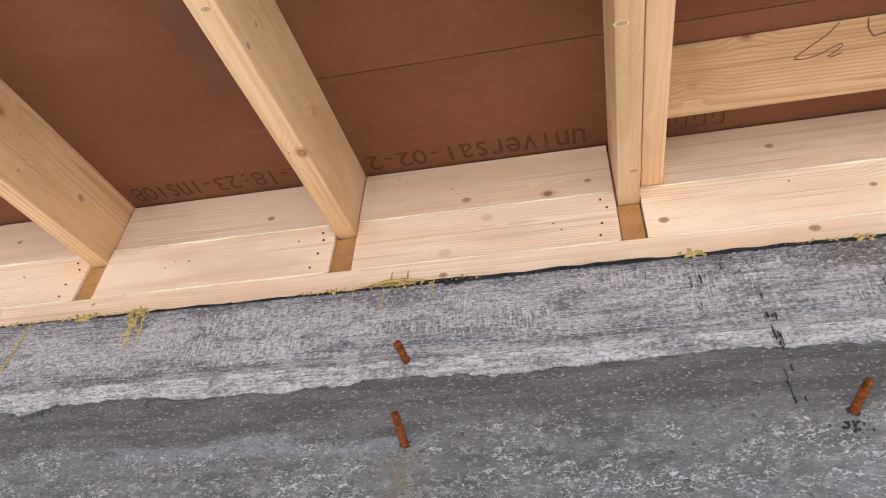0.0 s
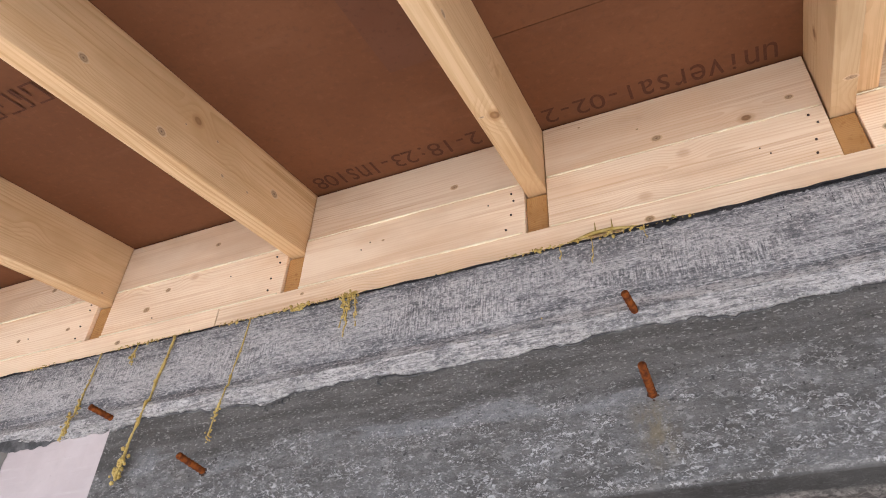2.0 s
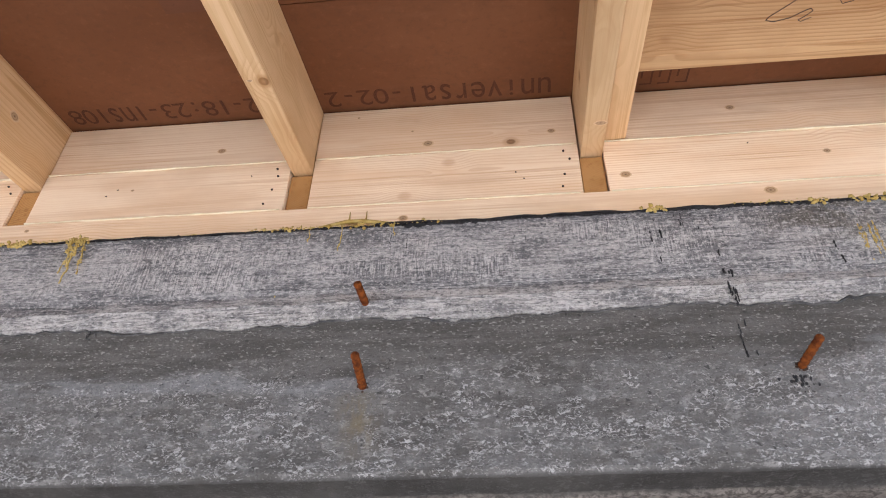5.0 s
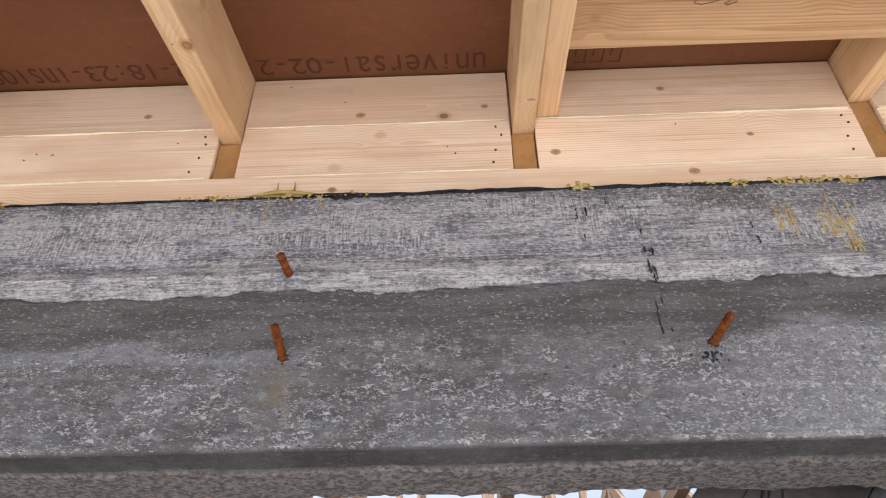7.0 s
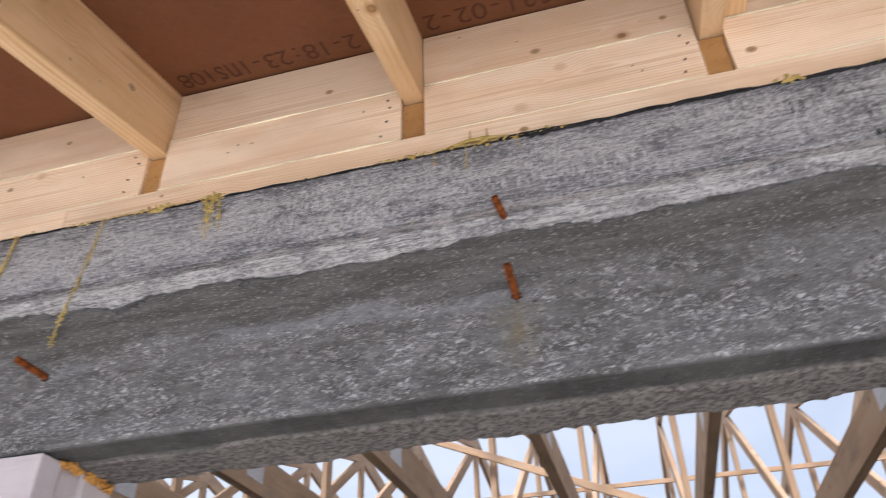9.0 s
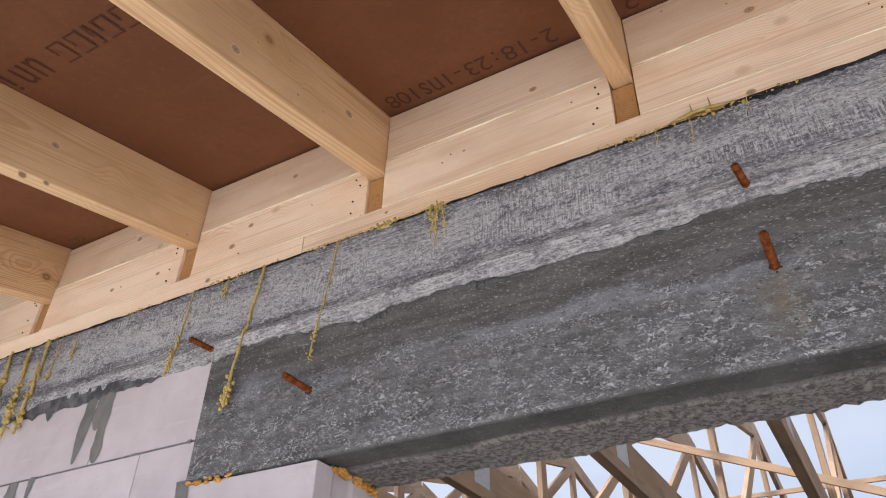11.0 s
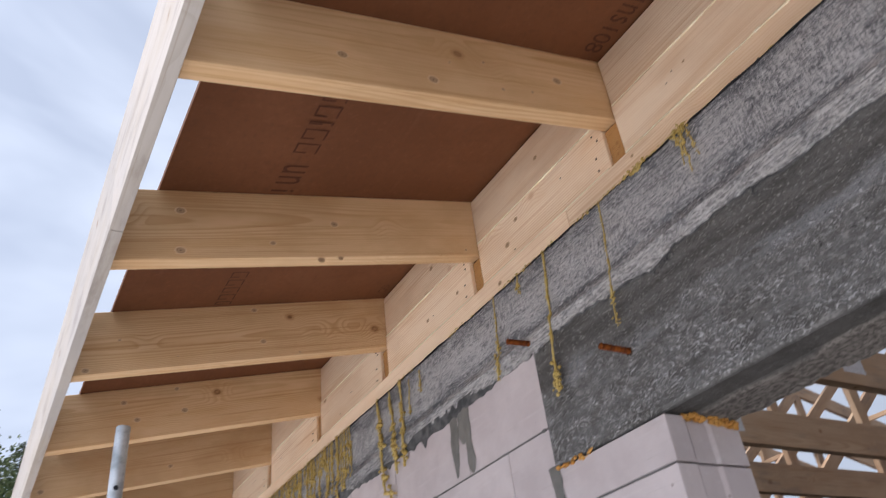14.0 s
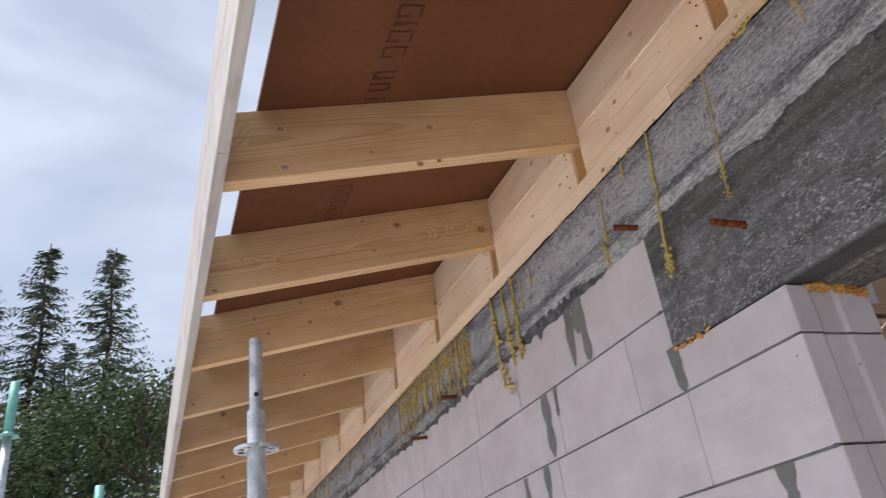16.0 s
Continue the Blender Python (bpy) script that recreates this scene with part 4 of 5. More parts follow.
for a in ((-0.873, 2.632, 2.275, 0.0042, (0.9, 0.96, 1.0), -0.04), (-0.653, 2.62, 2.335, 0.0026, (0.85, 1.0), -0.036),
          (-1.101, 2.62, 2.41, 0.0036, (0.7, 0.9, 1.0), -0.022), (-0.395, 2.64, 2.515, 0.0026, (0.08, 0.18, 0.35), -0.006),
          (-0.412, 2.64, 2.555, 0.0022, (0.15, 0.4), 0.010), (-0.384, 2.64, 2.535, 0.0019, (0.3, 0.7), 0.012), (-0.400, 2.60, 2.54, 0.0016, (0.6,), -0.012), (-0.985, 2.63, 2.57, 0.003, (0.8,), -0.01),
          (-1.83, 2.63, 2.30, 0.0065, (0.3, 0.5, 0.8), 0.03), (-1.74, 2.62, 2.34, 0.0058, (0.5, 0.7, 0.8), 0.03),
          (-1.66, 2.63, 2.345, 0.0054, (0.4, 0.6, 0.85), 0.0), (-1.80, 2.305, 2.285, 0.0055, (0.5,), 0.07), (-1.60, 2.60, 2.49, 0.0028, (0.9,), -0.01),
          (-1.53, 2.60, 2.53, 0.003, (0.8,), 0.0), (0.075, 2.64, 2.585, 0.0016, (), 0.0), (0.14, 2.64, 2.56, 0.0016, (), -0.004), (0.24, 2.64, 2.59, 0.0014, (), 0.0)):
    foam_run(*a)
for i in range(40):
    x = -2.05 - i * 0.023 + random.uniform(-0.012, 0.012)
    foam_run(x, 2.63, random.uniform(2.40, 2.55), random.uniform(0.0026, 0.0045), (0.4, 0.7, 0.95)[: random.choice((1, 2, 3))], random.uniform(-0.01, 0.01))
for i in range(14):
    x = -3.1 - i * 0.17 + random.uniform(-0.04, 0.04)
    foam_run(x, 2.63, random.uniform(2.45, 2.57), random.uniform(0.003, 0.005), (0.7,), 0)

# foam squeezed out along the joint between plate and beam
bm = bmesh.new()
x = -6.0
while x < 2.2:
    d = noise.noise(Vector((x * 2.1, 0.4, 0))) + 0.55 * noise.noise(Vector((x * 9, 1.4, 0)))
    if -0.75 < x < 0.3:
        d += 0.18
    if d > 0.13:
        r = random.uniform(0.0022, 0.0042) * (1 + 0.9 * max(0, d))
        lump(bm, (x, FACE - random.uniform(0.000, 0.004), BEAM_TOP + 0.004 - random.uniform(0.000, 0.007)), r * random.uniform(0.18, 0.48), (random.uniform(0.9, 2.6), 0.8, random.choice((0.7, 0.8, 2.6))), 0.8, 1)
    if d > -0.22 and random.random() < 0.35 and x > -3.6:
        lump(bm, (x, -0.007 - random.uniform(0, 0.012), PLATE_LO + random.uniform(0.000, 0.004)), random.uniform(0.0018, 0.0030), (3.4, 1.0, 0.8), 0.5, 1)
    x += random.uniform(0.0020, 0.0075)
for cx, cw, n in ((0.175, 0.03, 9), (0.73, 0.012, 22), (-0.40, 0.012, 26), (-0.53, 0.012, 16), (1.10, 0.01, 14), (1.16, 0.02, 24), (1.23, 0.012, 22), (1.02, 0.01, 8)):
    for _ in range(n):
        q = random.gauss(0, 1)
        lump(bm, (cx + q * cw, FACE - random.uniform(0, 0.006), BEAM_TOP + random.uniform(-0.010, 0.006)), random.uniform(0.0018, 0.0044), (1.2, 1, 1.1), 0.8, 1)
tagged(smooth(part("foam_seam", bm, FOAM)), "yellow foam squeezed out between plate and ring beam", "foam", kind="stuff")

# thin yellow bead in the gap behind the beam's edge
bm = bmesh.new()
x, pts, rad = -6.0, [], []
while x < 2.2:
    v = noise.noise(Vector((x * 3.7, 6.1, 0))) + 0.6 * noise.noise(Vector((x * 23, 2.2, 0)))
    pts.append((x, -0.0105 + 0.002 * noise.noise(Vector((x * 14, 1, 4))), PLATE_LO + 0.0065 + 0.0015 * noise.noise(Vector((x * 31, 5, 4)))))
    rad.append(0.0022 + 0.0028 * max(0.0, 0.25 + v))
    x += 0.009
tube(bm, pts, rad, 6)
tagged(smooth(part("foam_bead", bm, FOAM_PALE)), "pale yellow foam bead along the foot of the plate", "foam")

# foam that crept up the plate in two thin spikes
bm = bmesh.new()
tube(bm, [(0.090, -0.022, 2.634), (0.115, -0.020, 2.641), (0.140, -0.018, 2.648), (0.175, -0.018, 2.648), (0.205, -0.020, 2.641), (0.235, -0.022, 2.635)], [0.002, 0.0034, 0.0044, 0.0044, 0.0034, 0.0018], 7)
for sx in (0.142, 0.176):
    tube(bm, [(sx, -0.016, 2.648), (sx + 0.001, -0.010, 2.662), (sx, -0.007, 2.684)], [0.0034, 0.0018, 0.0007], 6)
tagged(smooth(part("foam_spike", bm, FOAM)), "glossy yellow foam with two thin spikes on the plate", "foam")

# smears of foam on the beam
bm = bmesh.new()
for cx, cz, sx, sz, n in ((1.09, 2.53, 0.012, 0.020, 90), (1.15, 2.52, 0.014, 0.018, 110), (1.19, 2.49, 0.010, 0.030, 130), (1.30, 2.52, 0.012, 0.016, 40), (1.18, 2.55, 0.04, 0.03, 40), (0.02, 2.445, 0.01, 0.008, 10), (-0.10, 2.445, 0.012, 0.006, 12)):
    cols = [cx + random.gauss(0, sx) for _ in range(max(2, n // 14))]
    for _ in range(n):
        lump(bm, (random.choice(cols) + random.gauss(0, 0.0012), FACE - 0.0035, cz + random.gauss(0, sz)), random.uniform(0.0007, 0.0017), (1, 0.4, random.uniform(1.2, 4.5)), 0.7, 1)
tagged(smooth(part("foam_smear", bm, FOAM)), "thin yellow foam specks stuck to the concrete", "foam", kind="stuff")

# orange foam on the bearing of the lintel
bm = bmesh.new()
for _ in range(150):
    y = random.choice((random.uniform(0.02, 0.07), random.uniform(0.085, 0.165), random.uniform(0.10, 0.165)))
    lump(bm, (JAMB + random.uniform(-0.004, 0.010), y, LINTEL_LO - random.uniform(0.0, 0.020) * (0.4 + y * 4)), random.uniform(0.0022, 0.0055), (1, 1.3, 1.0), 0.9, 1)
tagged(smooth(part("bearing_foam", bm, FOAM_ORANGE)), "orange foam squeezed from under the lintel's bearing", "foam", kind="stuff")
bm = bmesh.new()
for _ in range(40):
    lump(bm, (random.uniform(-0.985, -0.86), FACE - 0.001, LINTEL_LO - 0.001 + random.uniform(-0.005, 0.004)), random.uniform(0.002, 0.0045), (1.6, 0.7, 1), 0.8, 1)
tagged(smooth(part("bearing_foam", bm, FOAM_ORANGE)), "thin orange foam line under the lintel's end", "foam", kind="stuff")

# felt laid on the beam, its torn edge turned down over the face
bm = bmesh.new()
row = None
x = -6.0
while x < 2.6:
    torn = 0.0004 + 0.0075 * max(0.0, (0.10 if 0.2 < x < 1.3 else -0.18) + noise.noise(Vector((x * 3.3, 9.1, 0))) + 1.1 * noise.noise(Vector((x * 47, 4.1, 0))))
    front = FACE + 0.0010 - 0.0055 * noise.noise(Vector((x * 23, 0.7, 0))) - (0.003 if 0.2 < x < 1.3 else 0.0)
    now = [bm.verts.new(p) for p in ((x, 0.10, BEAM_TOP + 0.0018), (x, front, BEAM_TOP + 0.0018), (x, front, BEAM_TOP - torn), (x, front + 0.0022, BEAM_TOP - torn), (x, front + 0.0022, BEAM_TOP + 0.001), (x, 0.10, BEAM_TOP + 0.001))]
    if row:
        for k in range(6):
            bm.faces.new((row[k], now[k], now[(k + 1) % 6], row[(k + 1) % 6]))
    row = now
    x += 0.006
bmesh.ops.recalc_face_normals(bm, faces=bm.faces)
tagged(part("bitumen_felt", bm, DARK), "black torn bitumen felt between ring beam and plate", "felt")

# bitumen left along the top of the beam, and its runs
bm = bmesh.new()
x = -3.0
while x < 2.0:
    d = noise.noise(Vector((x * 3.1, 7.4, 0))) + 0.5 * noise.noise(Vector((x * 17, 2.4, 0)))
    if 0.25 < x < 1.15:
        d += 0.45
    if d > -0.05:
        lump(bm, (x, FACE - 0.001, BEAM_TOP - 0.002 - 0.004 * max(0, d)), 0.0018 + 0.004 * max(0, d) * random.random() ** 2, (1.5, 0.5, 1.1), 0.8, 1)
    x += 0.005
for _ in range(26):
    x = 0.905 + random.gauss(0, 0.3) if random.random() < 0.4 else random.uniform(0.4, 0.85)
    z0 = BEAM_TOP - 0.012 - abs(random.gauss(0, 0.018))
    for i in range(random.choice((2, 3, 5, 8))):
        lump(bm, (x + random.gauss(0, 0.0008), FACE - 0.0015, z0 - i * 0.0045), random.uniform(0.0005, 0.0012), (0.9, 0.5, 2.2), 0.5, 1)
for x, z, drop, out, wide in ((0.823, 2.517, 0.014, 0.004, 1.0), (0.822, 2.472, 0.008, 0.007, 1.5), (0.834, 2.470, 0.015, 0.008, 1.4), (0.829, 2.468, 0.004, 0.008, 1.2), (0.822, 2.440, 0.028, 0.013, 1.3),
                              (0.828, 2.428, 0.012, 0.014, 1.1), (0.831, 2.424, 0.028, 0.014, 1.0), (0.827, 2.412, 0.020, 0.013, 1.3), (0.834, 2.370, 0.012, 0.002, 1.1), (0.823, 2.362, 0.018, 0.002, 0.8),
                              (0.822, 2.342, 0.030, 0.002, 0.9), (0.824, 2.310, 0.010, 0.002, 1.2), (0.840, 2.312, 0.010, 0.002, 1.0), (0.713, 2.572, 0.026, 0.003, 1.1), (0.731, 2.572, 0.018, 0.003, 1.2),
                              (0.770, 2.595, 0.014, 0.003, 1.0), (0.722, 2.508, 0.010, 0.004, 1.2), (1.022, 2.526, 0.020, 0.004, 1.0), (1.025, 2.492, 0.016, 0.006, 1.2), (0.800, 2.580, 0.010, 0.003, 0.9)):
    n = max(3, round(drop / 0.003))
    for i in range(n):
        if random.random() < 0.85:
            lump(bm, (x + 0.001 * i / n + random.gauss(0, 0.0005), FACE - out, z - drop * i / n), wide * random.uniform(0.0011, 0.0020), (0.8, 1.2, 1.7), 0.6, 1)
for i in range(30):
    lump(bm, (0.890 + random.gauss(0, 0.010), FACE - 0.001, 2.266 - abs(random.gauss(0, 0.012))), random.uniform(0.001, 0.0026), (1, 0.4, 1.4), 0.5, 1)
tagged(part("bitumen_marks", bm, DARK), "black bitumen dribbles on the concrete", "bitumen", kind="stuff")


# ---- printing on the sheathing ----
def on_board(x, y):
    ex, ey = Vector((-1, 0, 0)), Vector((0, 1, SLOPE)).normalized()
    return axes((x, y, roof_z(y) - 0.0012), ex, ey, ex.cross(ey))


def flat_text(body, x, y, size, pitch, wide, high=0.053):
    """Words printed on the underside, letter by letter, read by one who stands with the back to the wall."""
    word = thing("printed_word", "faded dark lettering printed on the brown board", "printing", "printed words")
    word.matrix_basis = on_board(x, y)
    for i, ch in enumerate(body):
        cu = bpy.data.curves.new("print", "FONT")
        cu.body, cu.size, cu.align_x = ch, size, "CENTER"
        tmp = bpy.data.objects.new("print", cu)
        scene.collection.objects.link(tmp)
        me = bpy.data.meshes.new_from_object(tmp.evaluated_get(bpy.context.evaluated_depsgraph_get()))
        bpy.data.objects.remove(tmp)
        me.name = "letter"
        top = max(v.co.y for v in me.vertices)
        me.transform(Matrix.Diagonal((wide, high / top if ch.isalnum() else high / (0.72 * size), 1, 1)))
        me.materials.clear()
        me.materials.append(INK)
        ob = new("letter", me)
        ob.parent = word
        ob.location = ((i + 0.5) * pitch, 0, 0)
    return word


def print_bars(x, y, widths, high):
    """Printing that cannot be read, as bars."""
    line = thing("printed_line", "faded dark printed marks on the brown board", "printing", "printed words")
    line.matrix_basis = on_board(x, y)
    at = 0.0
    for w in widths:
        if w > 0:
            bm = bmesh.new()
            t = high * 0.085
            for (a0, b0, a1, b1) in ((0, 0, w, t), (0, high - t, w, high), (0, t, t, high - t), (w - t, t, w, high * 0.55)):
                bm.faces.new([bm.verts.new((a, b, 0)) for a, b in ((a0, b0), (a1, b0), (a1, b1), (a0, b1))])
            bmesh.ops.remove_doubles(bm, verts=bm.verts, dist=0.0001)
            part("printed_bar", bm, INK, line).location = (at, 0, 0)
        at += abs(w) + high * 0.25
    return line


flat_text("universal", 0.570, -0.067, 0.058, 0.0364, 1.28)
flat_text("-02-2", 0.2424, -0.067, 0.058, 0.0364, 1.28)
flat_text("2-18:23-", -0.092, -0.067, 0.058, 0.0333, 1.22)
flat_text("Ins108", -0.358, -0.067, 0.058, 0.0310, 1.15)
print_bars(0.862, -0.067, (0.026, 0.026, 0.026, 0.010, 0.026, 0.026), 0.050)
print_bars(-0.785, -0.630, (0.036, 0.038, 0.012, 0.038, 0.038), 0.062)
flat_text("uni", -1.050, -0.630, 0.066, 0.0460, 1.28, 0.062)
print_bars(-1.58, -0.605, (0.033, 0.035, 0.03, 0.033, 0.02), 0.052)
print_bars(-1.40, -0.070, (0.03, 0.03, 0.03), 0.036)
print_bars(-1.70, -0.045, (0.02, 0.02), 0.03)

# pencilled loops on the noggin
bm = bmesh.new()
face_n = Vector((1, 0, 0)).cross(lean_up)


def on_noggin(u, v):
    return Vector((0.7125 + u, -0.235, 2.816)) + lean_up * v + face_n * 0.0008


def stroke(pts, r=0.0008):
    fine = []
    for (a, b), (c, d) in zip(pts, pts[1:]):
        for i in range(6):
            fine.append(on_noggin(a + (c - a) * i / 6, b + (d - b) * i / 6))
    fine.append(on_noggin(*pts[-1]))
    tube(bm, fine, [r] * len(fine), 5)


stroke([(0.325, 0.128), (0.300, 0.105), (0.268, 0.085), (0.240, 0.068), (0.232, 0.060), (0.245, 0.056), (0.275, 0.062), (0.300, 0.074), (0.316, 0.080), (0.318, 0.074), (0.300, 0.062), (0.288, 0.056), (0.292, 0.052), (0.312, 0.060)])
stroke([(0.375, 0.128), (0.368, 0.105), (0.372, 0.085), (0.392, 0.090), (0.420, 0.110)])
pm = part("pencil_mark", bm, PENCIL, None)
pm.parent = nog
pm.matrix_parent_inverse = nog.matrix_basis.inverted()
tagged(pm, "dark pencilled loops")


# ---- scaffold post ----
post = thing("scaffold_post", "galvanised steel scaffold post with rosette and spigot", "scaffold")
post.location = (-1.82, -0.82, 0)


def ring_tube(z0, z1, r, name, material, dents=0.0, hole=None):
    bm = bmesh.new()
    n, m = 28, max(2, int((z1 - z0) / 0.05))
    pts = [(0, 0, z0 + (z1 - z0) * i / m) for i in range(m + 1)]
    tube(bm, pts, [r * (1 + dents * noise.noise(Vector((i * 3.1, r * 90, 0)))) for i in range(m + 1)], n)
    bmesh.ops.bevel(bm, geom=[e for e in bm.edges if len(e.link_faces) == 2 and e.calc_face_angle() > 1.2], offset=0.0015, segments=2, affect="EDGES")
    return part(name, bm, material, post)


POST_TOP = 2.462
smooth_post = ring_tube(0.0, POST_TOP - 0.215, 0.0250, "standard_tube", ZINC, 0.01)
spigot = ring_tube(POST_TOP - 0.217, POST_TOP, 0.0188, "spigot", ZINC, 0.01)
for z in (POST_TOP - 0.172,):
    bm = bmesh.new()
    bmesh.ops.create_cone(bm, cap_ends=True, segments=14, radius1=0.0065, radius2=0.0065, depth=0.003, matrix=pose(0.0186, -0.0022, z, 0, 90, -8))
    part("bolt_hole", bm, DARK, spigot, "dark bolt hole in the spigot")
bm = bmesh.new()
rz = POST_TOP - 0.322
outer, inner = 0.061, 0.0245
segs = 48
rows = []
for z in (rz - 0.0045, rz + 0.0045):
    rows.append([[bm.verts.new((rr * math.cos(2 * math.pi * k / segs) * (1 - (0.05 if rr == outer and k % 12 == 0 else 0)), rr * math.sin(2 * math.pi * k / segs), z)) for k in range(segs)] for rr in (inner, 0.034, 0.052, outer)])
for k in range(segs):
    q = (k + 1) % segs
    for j in range(3):
        if j == 1 and k % 6 in (1, 2, 3, 4):
            for jj in (1, 2):
                f = (rows[0][jj][k], rows[0][jj][q], rows[1][jj][q], rows[1][jj][k])
                bm.faces.new(f)
            continue
        bm.faces.new((rows[0][j][k], rows[0][j][q], rows[0][j + 1][q], rows[0][j + 1][k]))
        bm.faces.new((rows[1][j][k], rows[1][j + 1][k], rows[1][j + 1][q], rows[1][j][q]))
    bm.faces.new((rows[0][3][k], rows[0][3][q], rows[1][3][q], rows[1][3][k]))
    bm.faces.new((rows[0][0][k], rows[1][0][k], rows[1][0][q], rows[0][0][q]))
bmesh.ops.recalc_face_normals(bm, faces=bm.faces)
part("rosette", bm, ZINC, post, "flat steel rosette with slots")

# teal scaffold poles farther off
for x, y, top in ((-4.60, -1.87, 3.28), (-4.66, -1.36, 2.66)):
    pole_m = thing("scaffold_pole", "teal painted steel scaffold pole", "scaffold", "teal scaffold poles")
    pole_m.location = (x, y, 0)
    bm = bmesh.new()
    tube(bm, [(0, 0, i * (top - 0.30) / 6) for i in range(7)], [0.025] * 7, 16)
    smooth(part("pole_tube", bm, ZINC, pole_m, "dull zinc tube"))
    bm = bmesh.new()
    tube(bm, [(0, 0, top - 0.302), (0, 0, top - 0.15), (0, 0, top)], [0.026, 0.026, 0.025], 16)
    smooth(part("pole_head", bm, TEAL, pole_m, "teal painted head"))
    bm = bmesh.new()
    tube(bm, [(0, 0, top - 0.33), (0, 0, top - 0.32)], [0.060, 0.060], 20)
    part("pole_collar", bm, TEAL, pole_m)


# ---- roof trusses inside ----
SPAN0, SPAN1 = 0.30, 11.5
CH_LO, CH_H = 2.60, 0.170
RIDGE = 6.2


def truss(x):
    t = thing("roof_truss", "raw pine roof truss with nail plates under open sky", "truss", "roof trusses")
    t.location = (x + WIDE / 2, 0, 0)
    zc = CH_LO + CH_H / 2
    top = lambda y: TOP_Z - 0.075 + SLOPE * (y if y < RIDGE else 2 * RIDGE - y)
    chord = strut("bottom_chord", (0, SPAN0, zc), (0, SPAN1, zc), WIDE, CH_H, PINE_TRUSS, t)
    strut("top_chord", (0, SPAN0 + 0.01, top(SPAN0)), (0, RIDGE, top(RIDGE)), WIDE - 0.004, 0.145, PINE_TRUSS, t)
    strut("top_chord", (0, RIDGE, top(RIDGE)), (0, SPAN1, top(SPAN1)), WIDE - 0.004, 0.145, PINE_TRUSS, t)
    ys = [1.7, 3.9, 6.2]
    for i, y in enumerate(ys):
        strut("web", (0, y, CH_LO + CH_H - 0.02), (0, y, top(y) - 0.05), WIDE - 0.006, 0.095, PINE_TRUSS, t)
        if i + 1 < len(ys):
            y2 = ys[i + 1]
            a, b = (y, y2) if y < RIDGE - 0.1 else (y2, y)
            strut("web", (0, a, CH_LO + CH_H - 0.02), (0, b, top(b) - 0.05), WIDE - 0.008, 0.095, PINE_TRUSS, t)
    for y in ys[::2]:
        for sx in (-1, 1):
            bm = bmesh.new()
            box(bm, sx * (WIDE / 2 + 0.0006) - 0.0005, y - 0.07, CH_LO + 0.05, sx * (WIDE / 2 + 0.0006) + 0.0005, y + 0.07, CH_LO + 0.165)
            part("nail_plate", bm, PLATE, chord, "zinc nail plate").matrix_parent_inverse = chord.matrix_basis.inverted()
    return t


base_truss = truss(0.0)
for k in list(range(-9, 0)) + list(range(1, 7)):
    copy_thing(base_truss, pose(k * STEP + WIDE / 2, 0, 0))

# long braces across the trusses
for i, (a, b, hh) in enumerate((((-1.55, 3.80, 3.77), (1.15, 3.80, 2.66), 0.048), ((-5.5, 6.10, 3.78), (5.0, 6.10, 3.78), 0.042))):
    ob = strut("truss_brace", a, b, 0.022, hh, PINE_TRUSS, None, (0, 1, 0))
    tagged(ob, "long pine brace board nailed across the trusses", "brace", "truss braces")

# dark boards leaning behind the lintel at the far side of the opening
def leaning(x0, x1, y, material, label):
    bm = bmesh.new()
    box(bm, x0, y, -2.1, x1, y + 0.035, 0.45, 0.004)
    for v in bm.verts:
        v.co.x += 0.85 * v.co.z
        v.co.z = max(0.0, v.co.z + 2.118)
    return tagged(part("leaning_panel", bm, material), label, "panel", "leaning panels")


front_panel = leaning(0.885, 1.185, 0.20, DARK_PANEL, "dark grey panel streaked with black, leaning behind the lintel")
leaning(1.19, 2.3, 0.215, SKIRT, "mottled grey panel leaning behind the lintel")
for x, z, drop, w in ((1.012, 2.135, 0.040, 0.0032), (1.022, 2.135, 0.046, 0.0022), (1.040, 2.135, 0.095, 0.0018), (0.985, 2.135, 0.030, 0.0016)):
    bm = bmesh.new()
    q = [(x - 0.022 * k / 8 + 0.0015 * noise.noise(Vector((x * 50, k * 0.6, 0))), 0.1985, z - drop * k / 8) for k in range(9)]
    tube(bm, q, [w * (1 - 0.4 * k / 8) for k in range(9)], 6)
    part("drip", bm, DARK, front_panel, "black bitumen drip")
# inner wall that carries the trusses; its shade is put into the near-black colour
bm = bmesh.new()
box(bm, -9.8, 3.95, 0, 5.8, 4.15, 2.50, 0.004)
tagged(part("wall_2", bm, SHADED_WALL), "inner wall under the trusses, shade put into its dark brown", "wall", kind="structure")
ob = strut("inner_plate", (-9.8, 4.02, 2.55), (5.8, 4.02, 2.55), 0.14, 0.096, PINE_TRUSS, None, (0, 1, 0))
tagged(ob, "pine plate on the inner wall under the trusses", "wall plate")
# far wall of the house, low, with its plate
bm = bmesh.new()
box(bm, -10, 11.4, 0, 6, 11.6, 2.58, 0.004)
tagged(part("wall_3", bm, BLOCK), "pale aerated concrete far wall of the house", "wall", kind="structure")


# ---- trees ----
def tri_mesh(name, verts, faces, material):
    me = bpy.data.meshes.new(name)
    me.from_pydata([tuple(v) for v in verts], [], faces)
    me.materials.append(material)
    return me


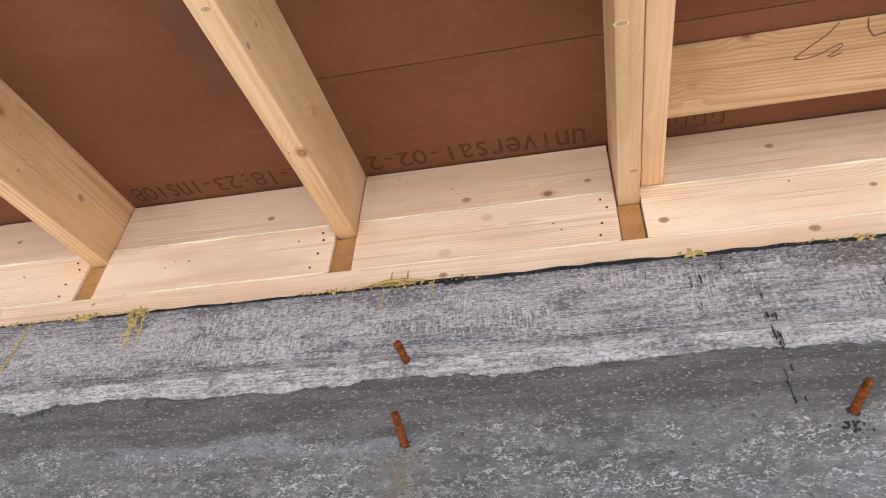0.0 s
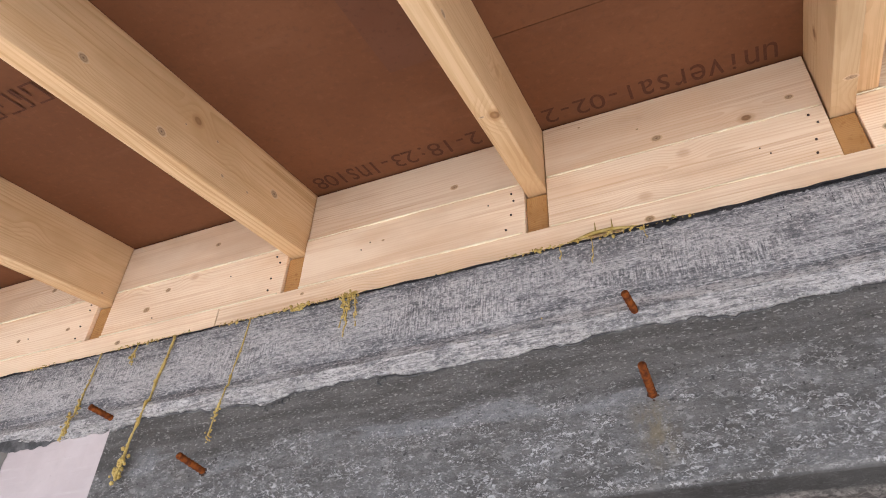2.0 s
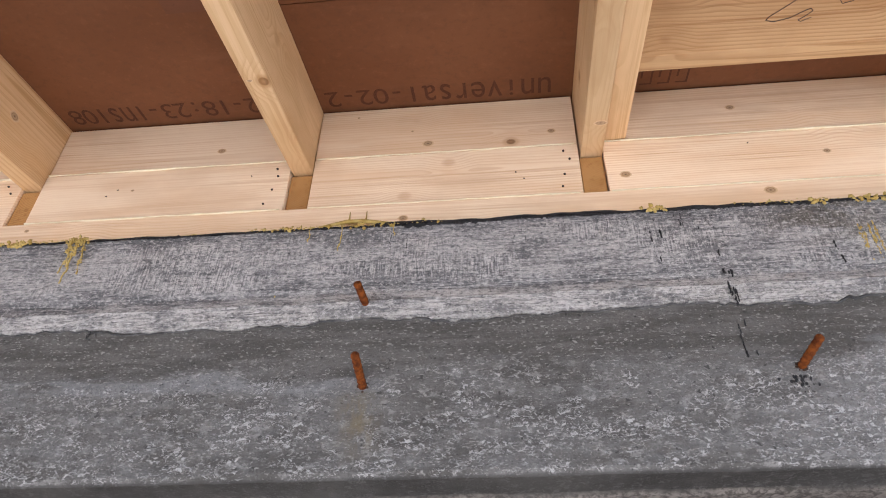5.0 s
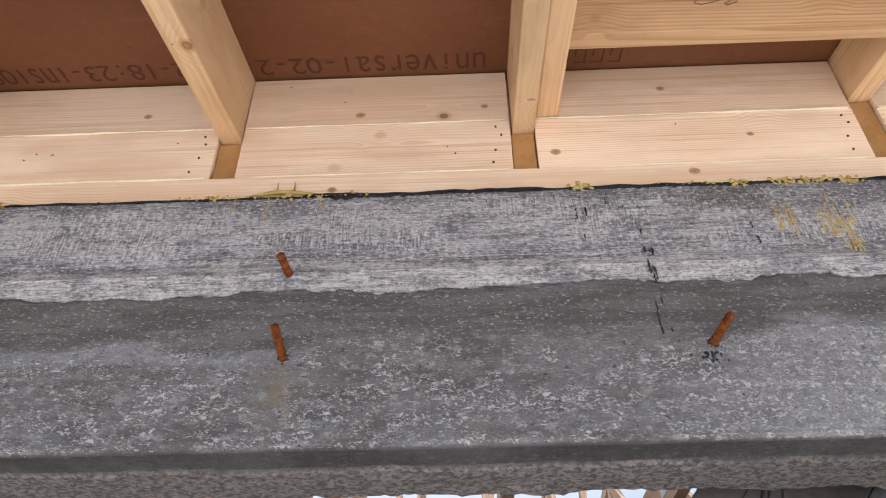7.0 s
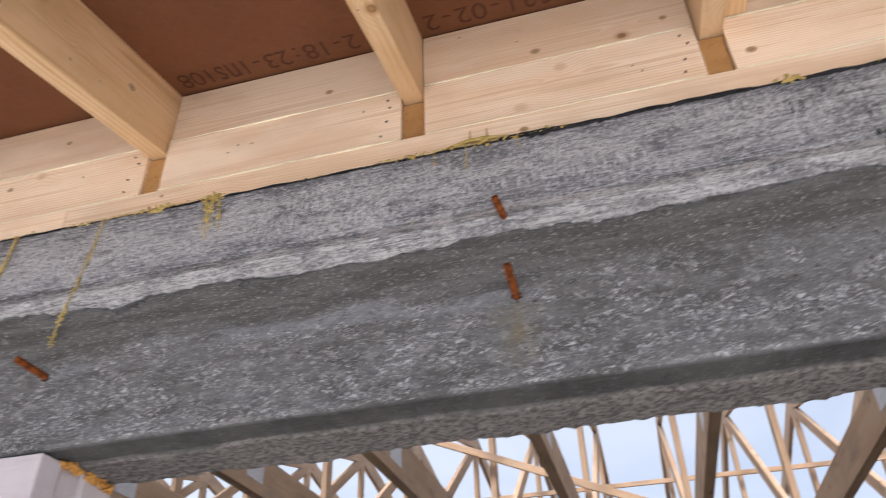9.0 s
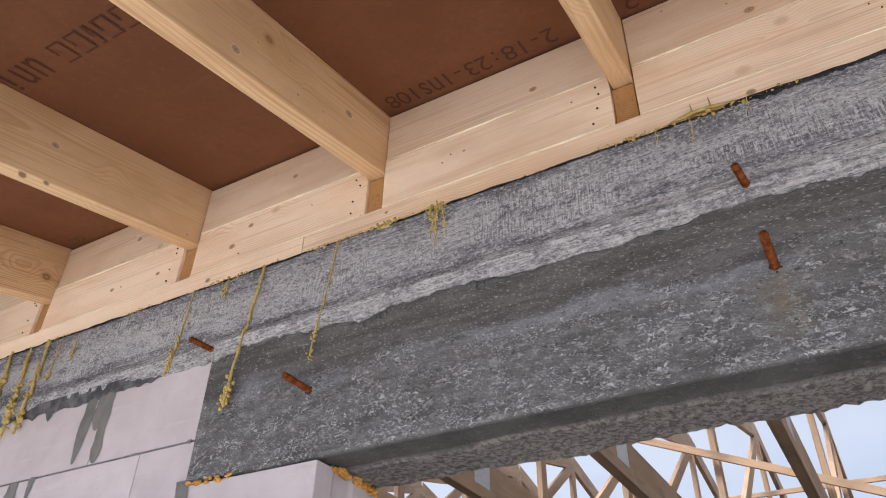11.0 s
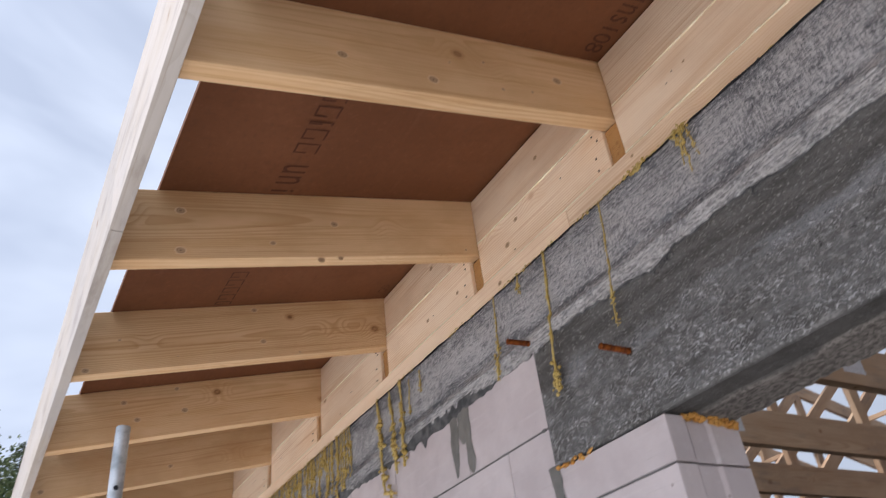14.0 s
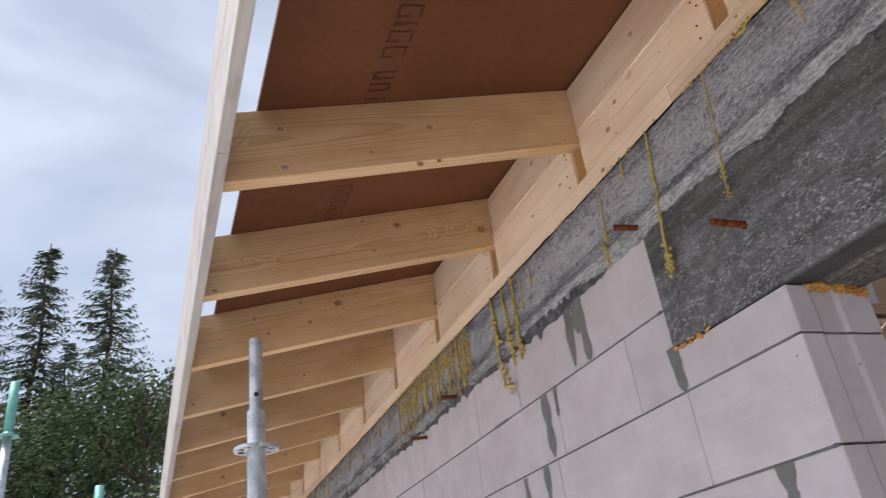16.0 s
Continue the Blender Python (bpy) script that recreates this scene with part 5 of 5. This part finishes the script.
def spruce(height, seed, spread=0.19):
    rnd = random.Random(seed)
    t = thing("spruce_tree", "tall dark green spruce with drooping ragged branches", "tree", "spruces behind the site")
    bm = bmesh.new()
    n = 14
    pts = [(0.05 * math.sin(i * 1.3 + seed), 0.05 * math.cos(i * 1.7), height * i / n) for i in range(n + 1)]
    tube(bm, pts, [0.16 * height / 12 * (1 - 0.96 * i / n) + 0.008 for i in range(n + 1)], 9)
    part("trunk", bm, BARK, t)
    vs, fs = [], []
    z = height * 0.06
    while z < height * 0.995:
        f = z / height
        reach = spread * height * (1 - f) ** 0.72 + 0.12
        for _ in range(rnd.choice((6, 7, 8))):
            if rnd.random() < 0.10:
                continue
            a = rnd.uniform(0, 2 * math.pi)
            L = reach * rnd.uniform(0.55, 1.18)
            rise = rnd.uniform(-0.02, 0.25) if f > 0.75 else rnd.uniform(-0.35, 0.05)
            steps = max(4, int(L / 0.085))
            for i in range(1, steps + 1):
                s = i / steps
                p = Vector((math.cos(a) * L * s, math.sin(a) * L * s, z + L * (rise * s - 0.35 * s * s + 0.28 * s ** 4)))
                for _ in range(4):
                    b = a + rnd.choice((-1, 1)) * rnd.uniform(0.3, 1.3)
                    l2 = rnd.uniform(0.10, 0.26) * (1.15 - 0.6 * s)
                    tip = p + Vector((math.cos(b) * l2, math.sin(b) * l2, -rnd.uniform(0.02, 0.20) * (1.2 - 0.7 * f)))
                    w = Vector((rnd.uniform(-1, 1), rnd.uniform(-1, 1), rnd.uniform(-0.5, 0.5))).normalized() * rnd.uniform(0.014, 0.034)
                    k = len(vs)
                    vs += [p - w, p + w, tip]
                    fs.append((k, k + 1, k + 2))
        z += height * 0.0125 * (1.25 - 0.55 * f)
    ob = new("crown", tri_mesh("crown", vs, fs, NEEDLE))
    ob.parent = t
    return t


def birch(height, seed, wide=0.30):
    rnd = random.Random(seed)
    t = thing("birch_tree", "leafy light green broadleaf tree with loose crown", "tree", "broadleaf trees behind the site")
    bm = bmesh.new()
    n = 10
    pts = [(0.18 * math.sin(i * 0.8 + seed), 0.14 * math.cos(i * 0.9), height * 0.95 * i / n) for i in range(n + 1)]
    tube(bm, pts, [0.11 * (1 - 0.93 * i / n) + 0.008 for i in range(n + 1)], 8)
    vs, fs = [], []
    for _ in range(46):
        f = rnd.uniform(0.25, 0.98)
        p = Vector(pts[min(n, int(f * n))])
        a = rnd.uniform(0, 2 * math.pi)
        L = wide * height * (0.25 + 0.75 * math.sin(math.pi * min(1, f * 0.95 + 0.05))) * rnd.uniform(0.5, 1.0)
        q = p + Vector((math.cos(a) * L, math.sin(a) * L, L * rnd.uniform(0.3, 0.9)))
        mid = (p + q) / 2 + Vector((0, 0, 0.12 * L))
        tube(bm, [p, mid, q], [0.028, 0.018, 0.006], 5)
        for c in (mid, (mid + q) / 2, q, q):
            for _ in range(70):
                o = c + Vector((rnd.gauss(0, 0.34), rnd.gauss(0, 0.34), rnd.gauss(0, 0.28)))
                u = Vector((rnd.gauss(0, 1), rnd.gauss(0, 1), rnd.gauss(0, 1))).normalized()
                w = u.orthogonal().normalized()
                s = rnd.uniform(0.030, 0.062)
                k = len(vs)
                vs += [o - u * s, o + w * s * 0.6, o + u * s, o - w * s * 0.6]
                fs.append((k, k + 1, k + 2, k + 3))
    part("trunk", bm, BARK, t)
    ob = new("crown", tri_mesh("crown", vs, fs, LEAF))
    ob.parent = t
    return t


def at_bearing(deg, dist):
    """A place on the ground; the bearing is measured from the wall's line, towards the yard."""
    a = radians(180 + deg)
    return 0.25 + dist * math.cos(a), -1.1 + dist * math.sin(a)


sp = spruce(12.0, 3)
sp.location = (*at_bearing(3.4, 19.5), 0)
sp2 = spruce(11.4, 8, 0.16)
sp2.location = (*at_bearing(8.0, 18.5), 0)
for deg, dist, s, r in ((11.5, 21, 0.96, 1.0), (15, 19, 0.8, 2.1), (-1.5, 24, 0.86, 0.7), (0.8, 27, 0.95, 3.0), (6.0, 27, 1.02, 5.0), (19, 22, 1.05, 4.4), (25, 24, 1.0, 2.7), (33, 26, 1.1, 0.3), (45, 24, 1.0, 1.3), (-6, 28, 0.9, 1.7)):
    x, y = at_bearing(deg, dist)
    copy_thing(random.choice((sp, sp2)), pose(x, y, 0, 0, 0, math.degrees(r))).scale = (s, s, s)
bt = birch(7.6, 5)
bt.location = (*at_bearing(0.6, 16.5), 0)
for deg, dist, s, r in ((5.4, 17, 0.92, 1.0), (10, 16.5, 0.86, 2.0), (-3.4, 19, 1.0, 3.0), (14, 18, 0.95, 4.0), (3.0, 22, 1.12, 5.0), (20, 18, 0.95, 0.6)):
    x, y = at_bearing(deg, dist)
    copy_thing(bt, pose(x, y, 0, 0, 0, math.degrees(r))).scale = (s, s, s)
